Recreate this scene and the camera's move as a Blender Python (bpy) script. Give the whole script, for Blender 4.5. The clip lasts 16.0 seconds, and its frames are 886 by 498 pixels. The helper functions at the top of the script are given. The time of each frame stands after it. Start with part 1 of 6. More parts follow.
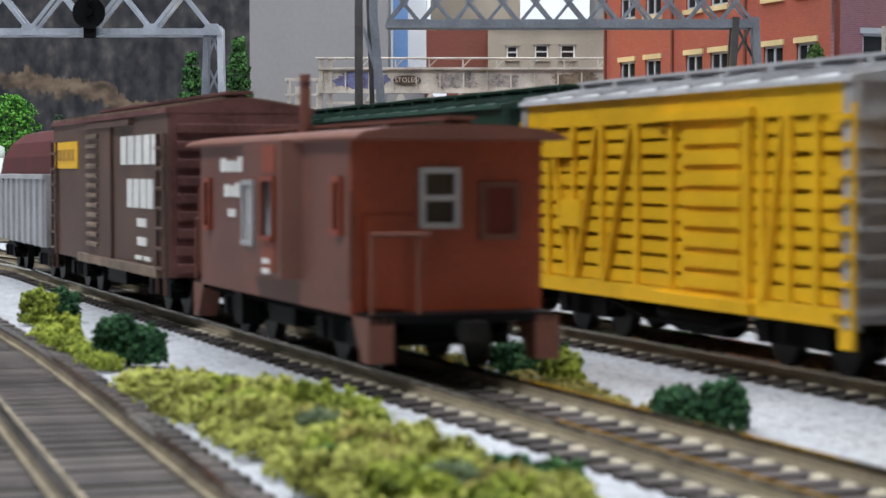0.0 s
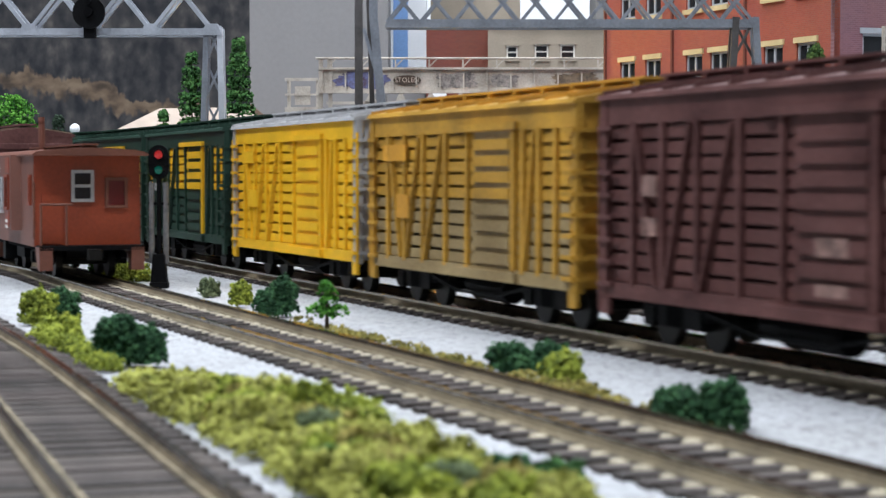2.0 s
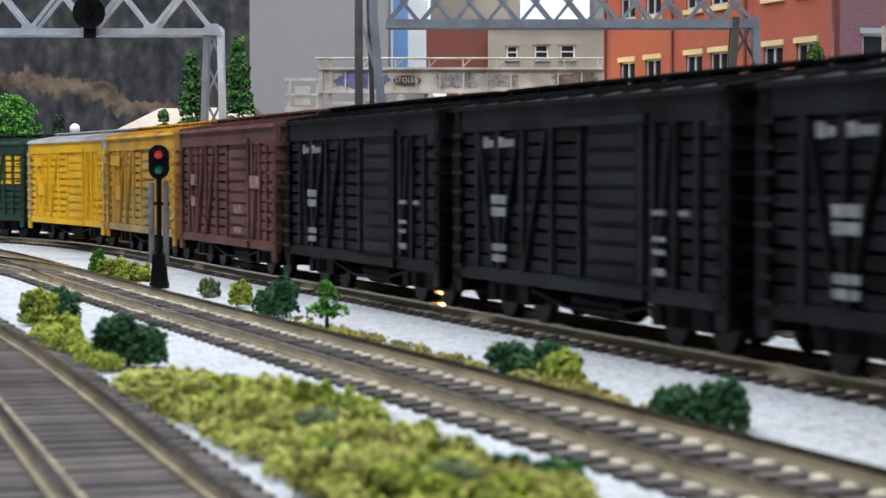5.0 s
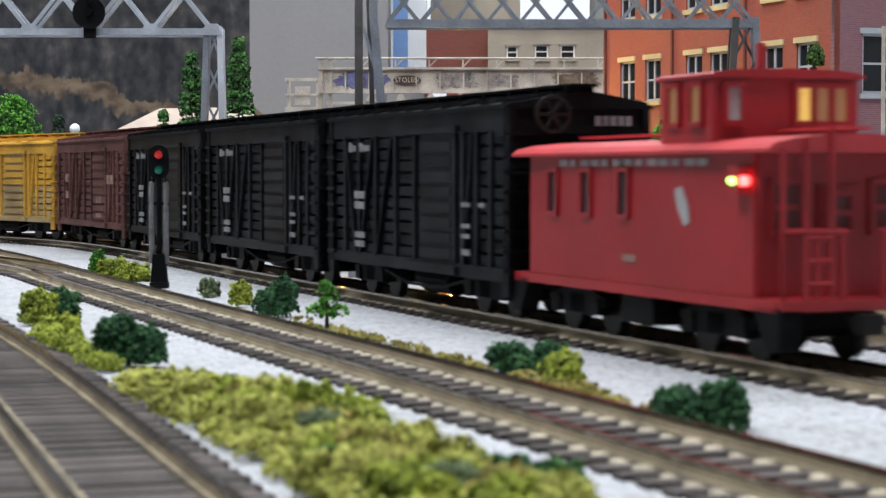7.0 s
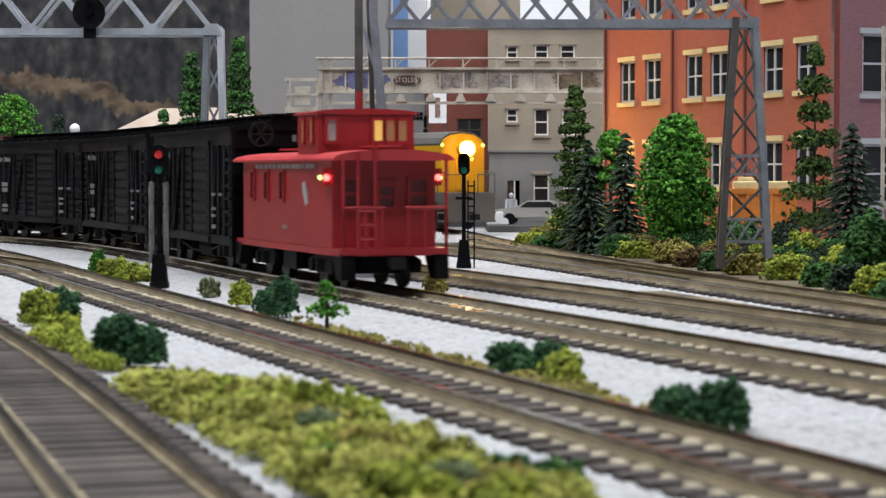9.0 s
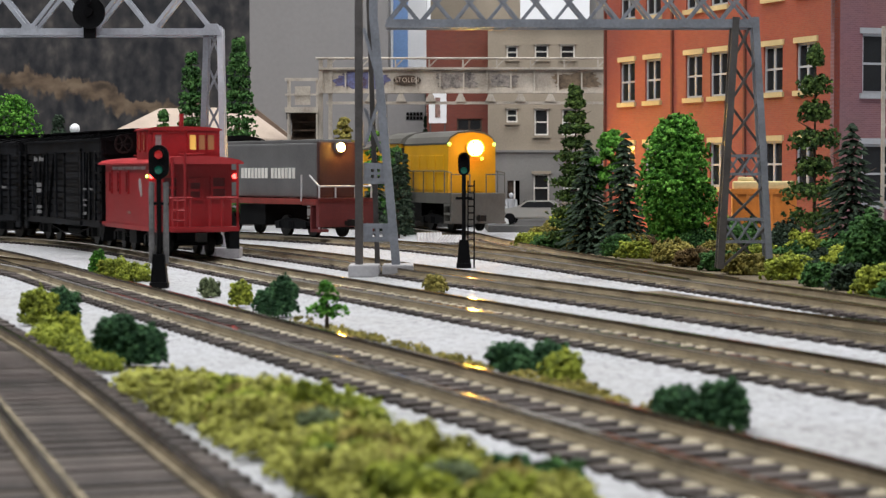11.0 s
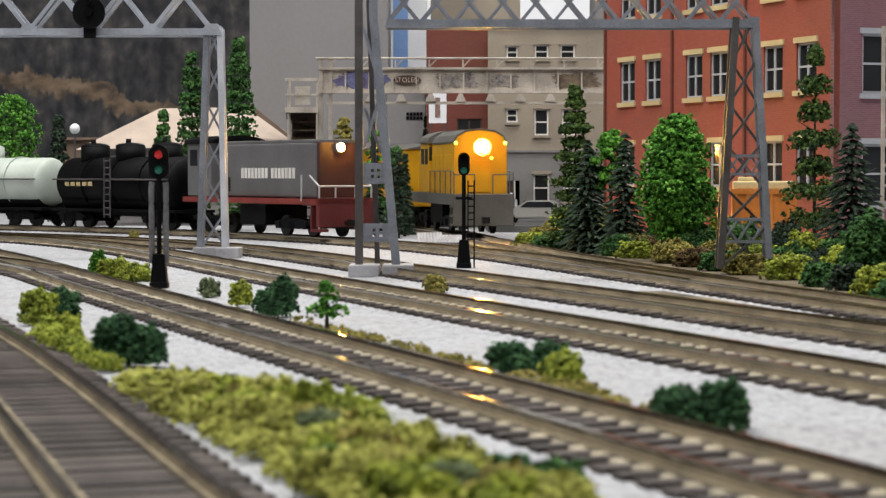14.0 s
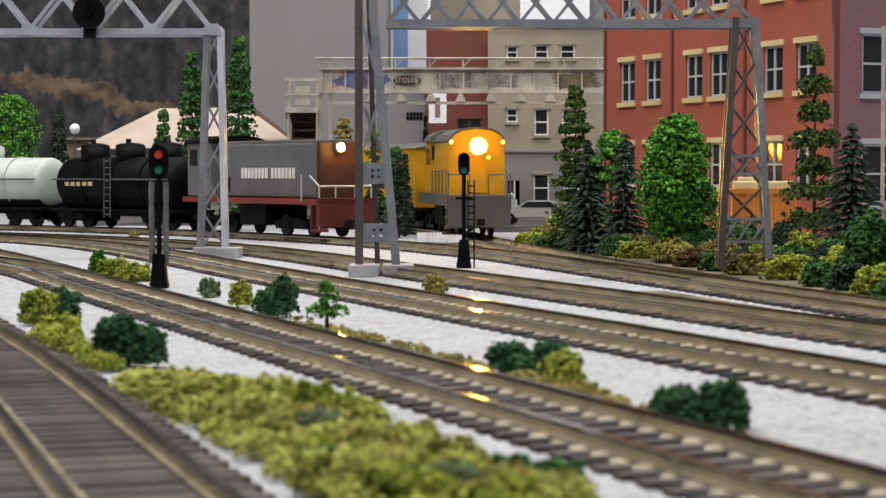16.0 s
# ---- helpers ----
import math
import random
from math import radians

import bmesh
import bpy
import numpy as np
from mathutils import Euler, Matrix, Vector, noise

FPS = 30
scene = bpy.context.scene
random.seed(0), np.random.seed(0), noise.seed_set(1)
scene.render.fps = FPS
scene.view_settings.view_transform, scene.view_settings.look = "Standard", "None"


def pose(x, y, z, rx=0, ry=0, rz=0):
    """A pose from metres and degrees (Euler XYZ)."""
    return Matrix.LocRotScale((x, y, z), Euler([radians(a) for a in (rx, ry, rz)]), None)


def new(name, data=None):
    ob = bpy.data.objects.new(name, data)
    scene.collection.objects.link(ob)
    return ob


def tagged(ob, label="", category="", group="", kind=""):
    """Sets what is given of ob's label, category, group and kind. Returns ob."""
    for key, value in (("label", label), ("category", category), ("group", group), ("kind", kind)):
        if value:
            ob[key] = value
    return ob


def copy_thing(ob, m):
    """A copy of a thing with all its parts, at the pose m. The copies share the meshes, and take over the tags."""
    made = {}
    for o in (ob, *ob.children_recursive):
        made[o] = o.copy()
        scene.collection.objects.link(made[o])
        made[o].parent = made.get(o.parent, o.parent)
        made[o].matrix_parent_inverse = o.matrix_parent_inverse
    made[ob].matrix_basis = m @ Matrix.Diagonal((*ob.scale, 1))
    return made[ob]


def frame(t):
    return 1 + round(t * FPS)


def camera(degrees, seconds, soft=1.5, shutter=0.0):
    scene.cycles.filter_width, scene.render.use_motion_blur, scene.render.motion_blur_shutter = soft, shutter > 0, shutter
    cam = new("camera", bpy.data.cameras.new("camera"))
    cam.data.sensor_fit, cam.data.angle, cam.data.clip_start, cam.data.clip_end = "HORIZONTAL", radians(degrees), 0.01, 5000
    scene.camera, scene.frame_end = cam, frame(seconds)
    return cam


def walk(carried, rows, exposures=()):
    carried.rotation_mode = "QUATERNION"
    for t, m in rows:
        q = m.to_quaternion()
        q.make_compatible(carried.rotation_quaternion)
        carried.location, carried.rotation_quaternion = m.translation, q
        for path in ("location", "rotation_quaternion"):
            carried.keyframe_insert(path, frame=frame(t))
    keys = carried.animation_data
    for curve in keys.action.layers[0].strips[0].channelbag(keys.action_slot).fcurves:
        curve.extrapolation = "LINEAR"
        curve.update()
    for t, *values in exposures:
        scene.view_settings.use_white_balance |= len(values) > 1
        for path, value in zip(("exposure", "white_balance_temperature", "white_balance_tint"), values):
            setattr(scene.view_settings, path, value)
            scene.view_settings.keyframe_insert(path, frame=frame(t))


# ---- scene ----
# A model railway seen from rail height. Lengths are written in millimetres and scaled by U.
U = 0.001
EYE_HEIGHT = 37.0
cam = camera(24.57, 16.0, soft=1.3, shutter=0.6)
cam.data.dof.use_dof = True
cam.data.dof.focus_distance = 0.95
cam.data.dof.aperture_fstop = 70.0
STAND = pose(0, 0, EYE_HEIGHT * U, 90 - 2.147, 0, 0)
walk(cam, [(0.0, STAND), (16.0, STAND)], exposures=[(0.0, 0.20, 5950, 9), (3.0, 0.30, 5850, 8), (7.0, 0.20, 6050, 9), (9.0, 0.03, 6250, 9), (11.5, -0.06, 6500, 10), (16.0, -0.07, 6650, 10)])

# ---- light: a lit room ----
world = bpy.data.worlds.new("room_air")
scene.world = world
world.use_nodes = True
world.node_tree.nodes["Background"].inputs[0].default_value = (0.80, 0.88, 1.0, 1)
world.node_tree.nodes["Background"].inputs[1].default_value = 0.12


def ceiling_lamp(x, y, z, sx, sy, watts, colour, aim=(0, 0, -1)):
    data = bpy.data.lights.new("ceiling_light", "AREA")
    data.shape, data.size, data.size_y, data.energy, data.color = "RECTANGLE", sx, sy, watts, colour
    ob = new("ceiling_light", data)
    ob.matrix_world = Matrix.Translation((x, y, z)) @ Vector(aim).to_track_quat("-Z", "Y").to_matrix().to_4x4()
    return ob


ceiling_lamp(0.45, 0.0, 1.40, 1.0, 0.30, 16, (1.0, 0.985, 0.96), (0.0, 0.12, -1))
ceiling_lamp(-0.85, 0.25, 1.40, 1.2, 0.30, 22, (1.0, 0.985, 0.96), (0.45, 0.2, -1))
ceiling_lamp(0.0, 1.10, 1.40, 1.4, 0.30, 25, (1.0, 0.985, 0.96), (0.0, 0.12, -1))


# ---- materials ----
def mat(name, colour, rough=0.6, metal=0.0, var=0.18, scale=60.0, fine=900.0, bump=0.15, dist=0.0004, emit=None, strength=0.0, spec=0.5, mixcol=None, rand=0.0):
    """Two scales of noise vary the colour; a fine one gives relief. rand varies it from piece to piece."""
    m = bpy.data.materials.new(name)
    m.use_nodes = True
    nt = m.node_tree
    b = nt.nodes["Principled BSDF"]
    b.inputs["Roughness"].default_value, b.inputs["Metallic"].default_value = rough, metal
    b.inputs["Specular IOR Level"].default_value = spec
    if emit:
        b.inputs["Emission Color"].default_value = (*emit, 1)
        b.inputs["Emission Strength"].default_value = strength
    co = nt.nodes.new("ShaderNodeTexCoord")
    big, small = nt.nodes.new("ShaderNodeTexNoise"), nt.nodes.new("ShaderNodeTexNoise")
    big.inputs["Scale"].default_value, small.inputs["Scale"].default_value = scale, fine
    big.inputs["Detail"].default_value, small.inputs["Detail"].default_value = 5, 3
    nt.links.new(co.outputs["Object"], big.inputs["Vector"])
    nt.links.new(co.outputs["Object"], small.inputs["Vector"])
    add = nt.nodes.new("ShaderNodeMath")
    add.operation = "MULTIPLY_ADD"
    nt.links.new(small.outputs[0], add.inputs[0])
    add.inputs[1].default_value = 0.45
    nt.links.new(big.outputs[0], add.inputs[2])
    last = add
    if rand:
        info, more = nt.nodes.new("ShaderNodeObjectInfo"), nt.nodes.new("ShaderNodeMath")
        more.operation = "MULTIPLY_ADD"
        nt.links.new(info.outputs["Random"], more.inputs[0])
        more.inputs[1].default_value = rand
        nt.links.new(add.outputs[0], more.inputs[2])
        sub = nt.nodes.new("ShaderNodeMath")
        sub.operation = "SUBTRACT"
        nt.links.new(more.outputs[0], sub.inputs[0])
        sub.inputs[1].default_value = rand / 2
        last = sub
    ramp = nt.nodes.new("ShaderNodeValToRGB")
    c = Vector(colour)
    dark = c * (1 - 1.6 * var)
    light = Vector(mixcol) if mixcol else c * (1 + 1.2 * var) + Vector((0.01, 0.01, 0.01)) * var
    ramp.color_ramp.elements[0].position, ramp.color_ramp.elements[1].position = 0.5, 0.95
    ramp.color_ramp.elements[0].color = (*[max(0, v) for v in dark], 1)
    ramp.color_ramp.elements[1].color = (*[min(1, v) for v in light], 1)
    nt.links.new(last.outputs[0], ramp.inputs[0])
    nt.links.new(ramp.outputs[0], b.inputs["Base Color"])
    if bump:
        bp = nt.nodes.new("ShaderNodeBump")
        bp.inputs["Strength"].default_value, bp.inputs["Distance"].default_value = bump, dist
        nt.links.new(small.outputs[0], bp.inputs["Height"])
        nt.links.new(bp.outputs[0], b.inputs["Normal"])
    return m


M = {}
M["ballast_white"] = None
M["tie"] = mat("tie_brown", (0.055, 0.043, 0.040), 0.75, var=0.35, scale=150, fine=1500, bump=0.4, rand=0.5)
M["dust"] = mat("ochre_rail_dust", (0.16, 0.132, 0.088), 0.9, var=0.35, scale=90, fine=1200, bump=0.6, mixcol=(0.28, 0.235, 0.155))
M["tan_block"] = mat("tan_block", (0.44, 0.39, 0.285), 0.8, var=0.25, scale=120, fine=1500)
M["rail"] = mat("weathered_rail", (0.30, 0.25, 0.17), 0.7, 0.0, var=0.25, scale=70)
M["railtop"] = mat("rail_head", (0.20, 0.165, 0.115), 0.1, 0.85, var=0.2, scale=90, bump=0.03)
M["bed"] = mat("brown_roadbed", (0.088, 0.068, 0.05), 0.9, var=0.4, scale=45, fine=1200, bump=0.8, dist=0.0008, mixcol=(0.2, 0.17, 0.12))
M["tiebed"] = mat("dark_tie_ballast", (0.075, 0.06, 0.055), 0.9, var=0.4, scale=60, fine=1300, bump=0.8, dist=0.0006, mixcol=(0.12, 0.10, 0.085))
M["black"] = mat("black_paint", (0.0030, 0.0033, 0.0042), 0.55, var=0.3, scale=60, spec=0.08)
M["blackbody"] = mat("black_wood", (0.0066, 0.0076, 0.0100), 0.5, var=0.5, scale=80, rand=0.3, spec=0.12)
# Near-black: darkness of unlit rooms and openings as a colour, also black parts.
M["gap"] = mat("unlit_and_black", (0.004, 0.004, 0.005), 0.9, var=0.2, spec=0.05)
M["yellow"] = mat("bright_yellow_paint", (0.78, 0.45, 0.006), 0.5, var=0.10, scale=70)
M["mustard"] = mat("mustard_paint", (0.46, 0.25, 0.022), 0.6, var=0.25, scale=40)
M["tan"] = mat("tan_weathered_paint", (0.29, 0.195, 0.072), 0.65, var=0.25, scale=40, mixcol=(0.37, 0.275, 0.13))
M["faded"] = mat("faded_grey_lettering", (0.20, 0.20, 0.205), 0.6, var=0.3, scale=300)
M["silver"] = mat("silver_paint", (0.42, 0.42, 0.43), 0.45, 0.2, var=0.15)
M["oxide"] = mat("brown_red_paint", (0.085, 0.027, 0.026), 0.6, var=0.25, scale=50, spec=0.3, mixcol=(0.15, 0.066, 0.06))
M["boxbrown"] = mat("brown_paint", (0.085, 0.045, 0.03), 0.6, var=0.2, scale=50)
# Worn tan of the sill; also the painted highlight of the door ribs.
M["worn_highlit"] = mat("worn_and_highlit_tan_paint", (0.19, 0.135, 0.095), 0.65, var=0.35, scale=120)
M["amberpaint"] = mat("amber_placard_paint", (0.60, 0.29, 0.02), 0.55, var=0.15, scale=60)
M["green"] = mat("dark_green_paint", (0.011, 0.038, 0.024), 0.5, var=0.2)
M["cabbrown"] = mat("faded_brown_paint", (0.14, 0.050, 0.032), 0.5, var=0.15, scale=40)
M["cabend"] = mat("red_brown_paint", (0.25, 0.042, 0.013), 0.5, var=0.18, scale=40)
M["red"] = mat("red_paint", (0.30, 0.012, 0.017), 0.42, var=0.12, scale=50)
M["redroof"] = mat("red_roof_paint", (0.42, 0.032, 0.038), 0.5, var=0.12, scale=50)
M["white"] = mat("white_lettering", (0.72, 0.71, 0.68), 0.6, var=0.12)
M["wheel"] = mat("wheel_metal", (0.010, 0.0095, 0.009), 0.5, 0.3, var=0.3, spec=0.3)
M["glass"] = mat("dark_glass", (0.02, 0.022, 0.025), 0.12, var=0.1, bump=0)
# Pale grey pane colour for single caboose windows.
M["paleglass"] = mat("pale_grey_pane", (0.35, 0.34, 0.34), 0.25, var=0.2, scale=200)
M["amberglass"] = mat("lit_window", (0.5, 0.35, 0.08), 0.3, emit=(1.0, 0.62, 0.14), strength=0.5)
M["warmglass"] = mat("dim_lit_window", (0.2, 0.12, 0.05), 0.3, emit=(1.0, 0.45, 0.2), strength=0.12)
M["redlamp"] = mat("red_lamp", (0.5, 0.02, 0.02), 0.3, emit=(1.0, 0.06, 0.05), strength=9)
M["greenlamp"] = mat("green_lamp", (0.1, 0.5, 0.1), 0.3, emit=(0.35, 1.0, 0.12), strength=6)
M["headlamp"] = mat("headlamp", (1, 0.8, 0.4), 0.3, emit=(1.0, 0.56, 0.09), strength=380)
M["beamlamp"] = mat("beam_headlamp", (1, 0.8, 0.4), 0.3, emit=(1.0, 0.50, 0.07), strength=6000)
# Lit tone of the bridge's aluminium paint, for the leg's front column.
M["steellit"] = mat("lit_aluminium_paint", (0.58, 0.61, 0.68), 0.4, 0.3, var=0.12, scale=90)
M["postgrey"] = mat("weathered_grey_post", (0.14, 0.14, 0.145), 0.6, 0.2, var=0.3, scale=150)
M["redglass"] = mat("dark_red_glass", (0.10, 0.008, 0.01), 0.3, var=0.1, bump=0)
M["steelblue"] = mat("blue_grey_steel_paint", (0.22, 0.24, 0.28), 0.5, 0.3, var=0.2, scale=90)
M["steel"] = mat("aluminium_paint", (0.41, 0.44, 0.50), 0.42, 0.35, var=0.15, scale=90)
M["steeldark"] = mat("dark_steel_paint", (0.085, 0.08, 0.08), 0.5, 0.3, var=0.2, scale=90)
M["concrete"] = mat("concrete", (0.36, 0.36, 0.38), 0.85, var=0.15, scale=80)
M["orange"] = mat("orange_paint", (0.6, 0.2, 0.03), 0.55, var=0.15)
M["pinkfade"] = mat("faded_pink_lettering", (0.24, 0.14, 0.12), 0.6, var=0.4, scale=300)
M["cream"] = mat("cream_roof", (0.44, 0.36, 0.30), 0.8, var=0.1, scale=40)
M["spgrey"] = mat("dark_grey_paint", (0.125, 0.125, 0.128), 0.5, var=0.15, scale=50)
M["spred"] = mat("dark_red_paint", (0.11, 0.017, 0.018), 0.5, var=0.15)
M["loco_yellow"] = mat("engine_yellow_paint", (0.60, 0.31, 0.006), 0.45, var=0.08)
M["loco_grey"] = mat("engine_grey_paint", (0.10, 0.097, 0.088), 0.55, var=0.15)
M["tankwhite"] = mat("pale_green_white_paint", (0.44, 0.50, 0.45), 0.4, var=0.08)


# ---- mesh helpers ----
def box(bm, x0, x1, y0, y1, z0, z1, bevel=0.0):
    r = bmesh.ops.create_cube(bm, size=1.0, matrix=Matrix.LocRotScale(((x0 + x1) / 2, (y0 + y1) / 2, (z0 + z1) / 2), None, (abs(x1 - x0), abs(y1 - y0), abs(z1 - z0))))
    if bevel:
        edges = list({e for v in r["verts"] for e in v.link_edges})
        bmesh.ops.bevel(bm, geom=edges, offset=bevel, segments=2, profile=0.6, affect="EDGES")


def rod(bm, a, b, r, seg=8, r2=None):
    a, b = Vector(a), Vector(b)
    d = b - a
    m = Matrix.Translation((a + b) / 2) @ d.to_track_quat("Z", "Y").to_matrix().to_4x4()
    bmesh.ops.create_cone(bm, cap_ends=True, segments=seg, radius1=r, radius2=r if r2 is None else r2, depth=d.length, matrix=m)


def bar(bm, a, b, w, h):
    """A square bar from a to b, w wide and h high."""
    a, b = Vector(a), Vector(b)
    d = b - a
    m = Matrix.Translation((a + b) / 2) @ d.to_track_quat("X", "Z").to_matrix().to_4x4() @ Matrix.Diagonal((d.length, w, h, 1))
    bmesh.ops.create_cube(bm, size=1.0, matrix=m)


def ball(bm, c, r, sub=2, squash=(1, 1, 1)):
    bmesh.ops.create_icosphere(bm, subdivisions=sub, radius=1.0, matrix=Matrix.LocRotScale(c, None, (r * squash[0], r * squash[1], r * squash[2])))


def prism(bm, outline, axis, a, b):
    """Extrude a closed outline (pairs) along an axis from a to b. axis x: pairs are (y, z); axis y: (x, z); axis z: (x, y)."""
    def put(p, q):
        return {"x": (q, p[0], p[1]), "y": (p[0], q, p[1]), "z": (p[0], p[1], q)}[axis]
    lo, hi = [bm.verts.new(put(p, a)) for p in outline], [bm.verts.new(put(p, b)) for p in outline]
    bm.faces.new(lo), bm.faces.new(hi)
    for i in range(len(outline)):
        j = (i + 1) % len(outline)
        bm.faces.new((lo[i], lo[j], hi[j], hi[i]))


def tube(bm, x0, x1, cy, cz, r_out, r_in, n=20):
    """A pipe along x with a wall of real thickness, open at both ends."""
    rings = []
    for x, r in ((x0, r_out), (x1, r_out), (x1, r_in), (x0, r_in)):
        rings.append([bm.verts.new((x, cy + r * math.cos(2 * math.pi * k / n), cz + r * math.sin(2 * math.pi * k / n))) for k in range(n)])
    for i in range(4):
        for k in range(n):
            j = (k + 1) % n
            bm.faces.new((rings[i][k], rings[i][j], rings[(i + 1) % 4][j], rings[(i + 1) % 4][k]))


def mesh_of(name, bm, material, smooth=False):
    bmesh.ops.recalc_face_normals(bm, faces=bm.faces[:])
    for v in bm.verts:
        v.co *= U
    me = bpy.data.meshes.new(name)
    bm.to_mesh(me)
    bm.free()
    me.materials.append(material)
    if smooth:
        for p in me.polygons:
            p.use_smooth = True
    return me


def part(name, bm, material, parent=None, label="", smooth=False):
    ob = new(name, mesh_of(name, bm, material, smooth))
    if parent:
        ob.parent = parent
    return tagged(ob, label=label)


def boxes(name, material, parent, *rows, bevel=0.0, label=""):
    bm = bmesh.new()
    for r in rows:
        box(bm, *r, bevel=bevel)
    return part(name, bm, material, parent, label)


def rods(name, material, parent, r, *pairs, seg=8, label=""):
    if name in ("railing", "handrail", "front_rail"):
        bm = bmesh.new()
        rod(bm, *pairs[0], r, seg)
        first = part(name, bm, material, parent, label)
        for a, b in pairs[1:]:
            bm = bmesh.new()
            rod(bm, a, b, r, seg)
            part("rail_bar", bm, material, first)
        return first
    bm = bmesh.new()
    for a, b in pairs:
        rod(bm, a, b, r, seg)
    return part(name, bm, material, parent, label, smooth=False)


def thing(name, label, category, m=None, group="", kind=""):
    ob = tagged(new(name), label, category, group, kind)
    ob.empty_display_size = 0.01
    if m is not None:
        ob.matrix_basis = m
    return ob


def at(x, y, z=0.0, rz=0.0):
    return pose(x * U, y * U, z * U, 0, 0, rz)


# ---- routes of the tracks ----
SLOPE = -0.3686
TURN = math.atan(-SLOPE)
STRETCH = math.hypot(1, SLOPE)


class Route:
    """A smooth line over the ground through control points, by arc length."""

    def __init__(self, pts, step=2.0):
        p = np.array(pts, float)
        q = np.vstack([2 * p[0] - p[1], p, 2 * p[-1] - p[-2]])
        out = []
        for i in range(1, len(q) - 2):
            a, b, c, d = q[i - 1], q[i], q[i + 1], q[i + 2]
            l0, l1, l2 = np.hypot(*(b - a)), np.hypot(*(c - b)), np.hypot(*(d - c))
            n = max(4, int(l1 / step))
            u = np.linspace(0, 1, n, endpoint=False)[:, None]
            m1 = l1 * ((b - a) / l0 * l1 + (c - b) / l1 * l0) / (l0 + l1)
            m2 = l1 * ((c - b) / l1 * l2 + (d - c) / l2 * l1) / (l1 + l2)
            out.append((2 * u**3 - 3 * u**2 + 1) * b + (u**3 - 2 * u**2 + u) * m1 + (-2 * u**3 + 3 * u**2) * c + (u**3 - u**2) * m2)
        out.append(q[-2:-1])
        self.p = np.vstack(out)
        self.s = np.r_[0, np.cumsum(np.hypot(*np.diff(self.p, axis=0).T))]
        self.zero = float(np.interp(0.0, self.p[:, 1][: len(self.p) // 2 + 1], self.s[: len(self.p) // 2 + 1])) if self.p[0, 1] < 0 else 0.0

    def point(self, s):
        s = s + self.zero
        return np.array([np.interp(s, self.s, self.p[:, 0]), np.interp(s, self.s, self.p[:, 1])])

    def place(self, s, reach=45.0, z=0.0):
        """The pose of a car whose two trucks, reach before and behind s, stand on the line; x points ahead."""
        a, b = self.point(s - reach), self.point(s + reach)
        c = (a + b) / 2
        return at(c[0], c[1], z, math.degrees(math.atan2(b[1] - a[1], b[0] - a[0])))


def bend(q, y_turn, radius, tail, y_from=-1800.0, sweep=None):
    """A straight stretch x = SLOPE * y + q up to y_turn, then a left-hand curve, then straight on."""
    pts = [(SLOPE * y + q, y) for y in np.linspace(y_from, y_turn, 12)]
    x0, y0 = pts[-1]
    cx, cy = x0 - radius * math.cos(TURN), y0 - radius * math.sin(TURN)
    end = math.pi / 2 - TURN if sweep is None else sweep
    for k in range(1, 13):
        g = TURN + end * k / 12
        pts.append((cx + radius * math.cos(g), cy + radius * math.sin(g)))
    x1, y1 = pts[-1]
    g = TURN + end
    pts.append((x1 - tail * math.sin(g), y1 + tail * math.cos(g)))
    return pts


ROUTE_B = Route(bend(126.0, 880.0, 510.0, 2600.0))
ROUTE_C = Route(bend(200.0, 930.0, 560.0, 2600.0))
ROUTE_D = Route(bend(258.0, 880.0, 620.0, 2600.0, y_from=-600.0))
ROUTE_E = Route([(222, 90), (185, 250), (150, 400), (121, 500), (98, 590), (75, 680), (52, 770), (28, 860)] + bend(345.0, 940.0, 800.0, 1600.0, y_from=900.0)[6:])
ROUTE_G = Route([(98, 590), (80, 680), (62, 780), (45, 880), (32, 970), (20, 1060), (13, 1120), (2, 1190), (-22, 1270), (-62, 1340), (-120, 1400), (-220, 1460), (-900, 1600)])
ROUTE_A = Route([(40, 20), (2, 110), (-23.6, 190), (-36.0, 230), (-51.6, 280), (-70.4, 340), (-90.0, 400), (-110.9, 460), (-131, 520), (-175, 650), (-235, 800), (-330, 960), (-470, 1080), (-1200, 1160)])
ROUTE_H = Route([(-108.9, 640), (-125, 685), (-147, 738), (-172, 790), (-210, 850), (-262, 910), (-335, 965), (-600, 1060)])
RAIL_TOP = 3.4


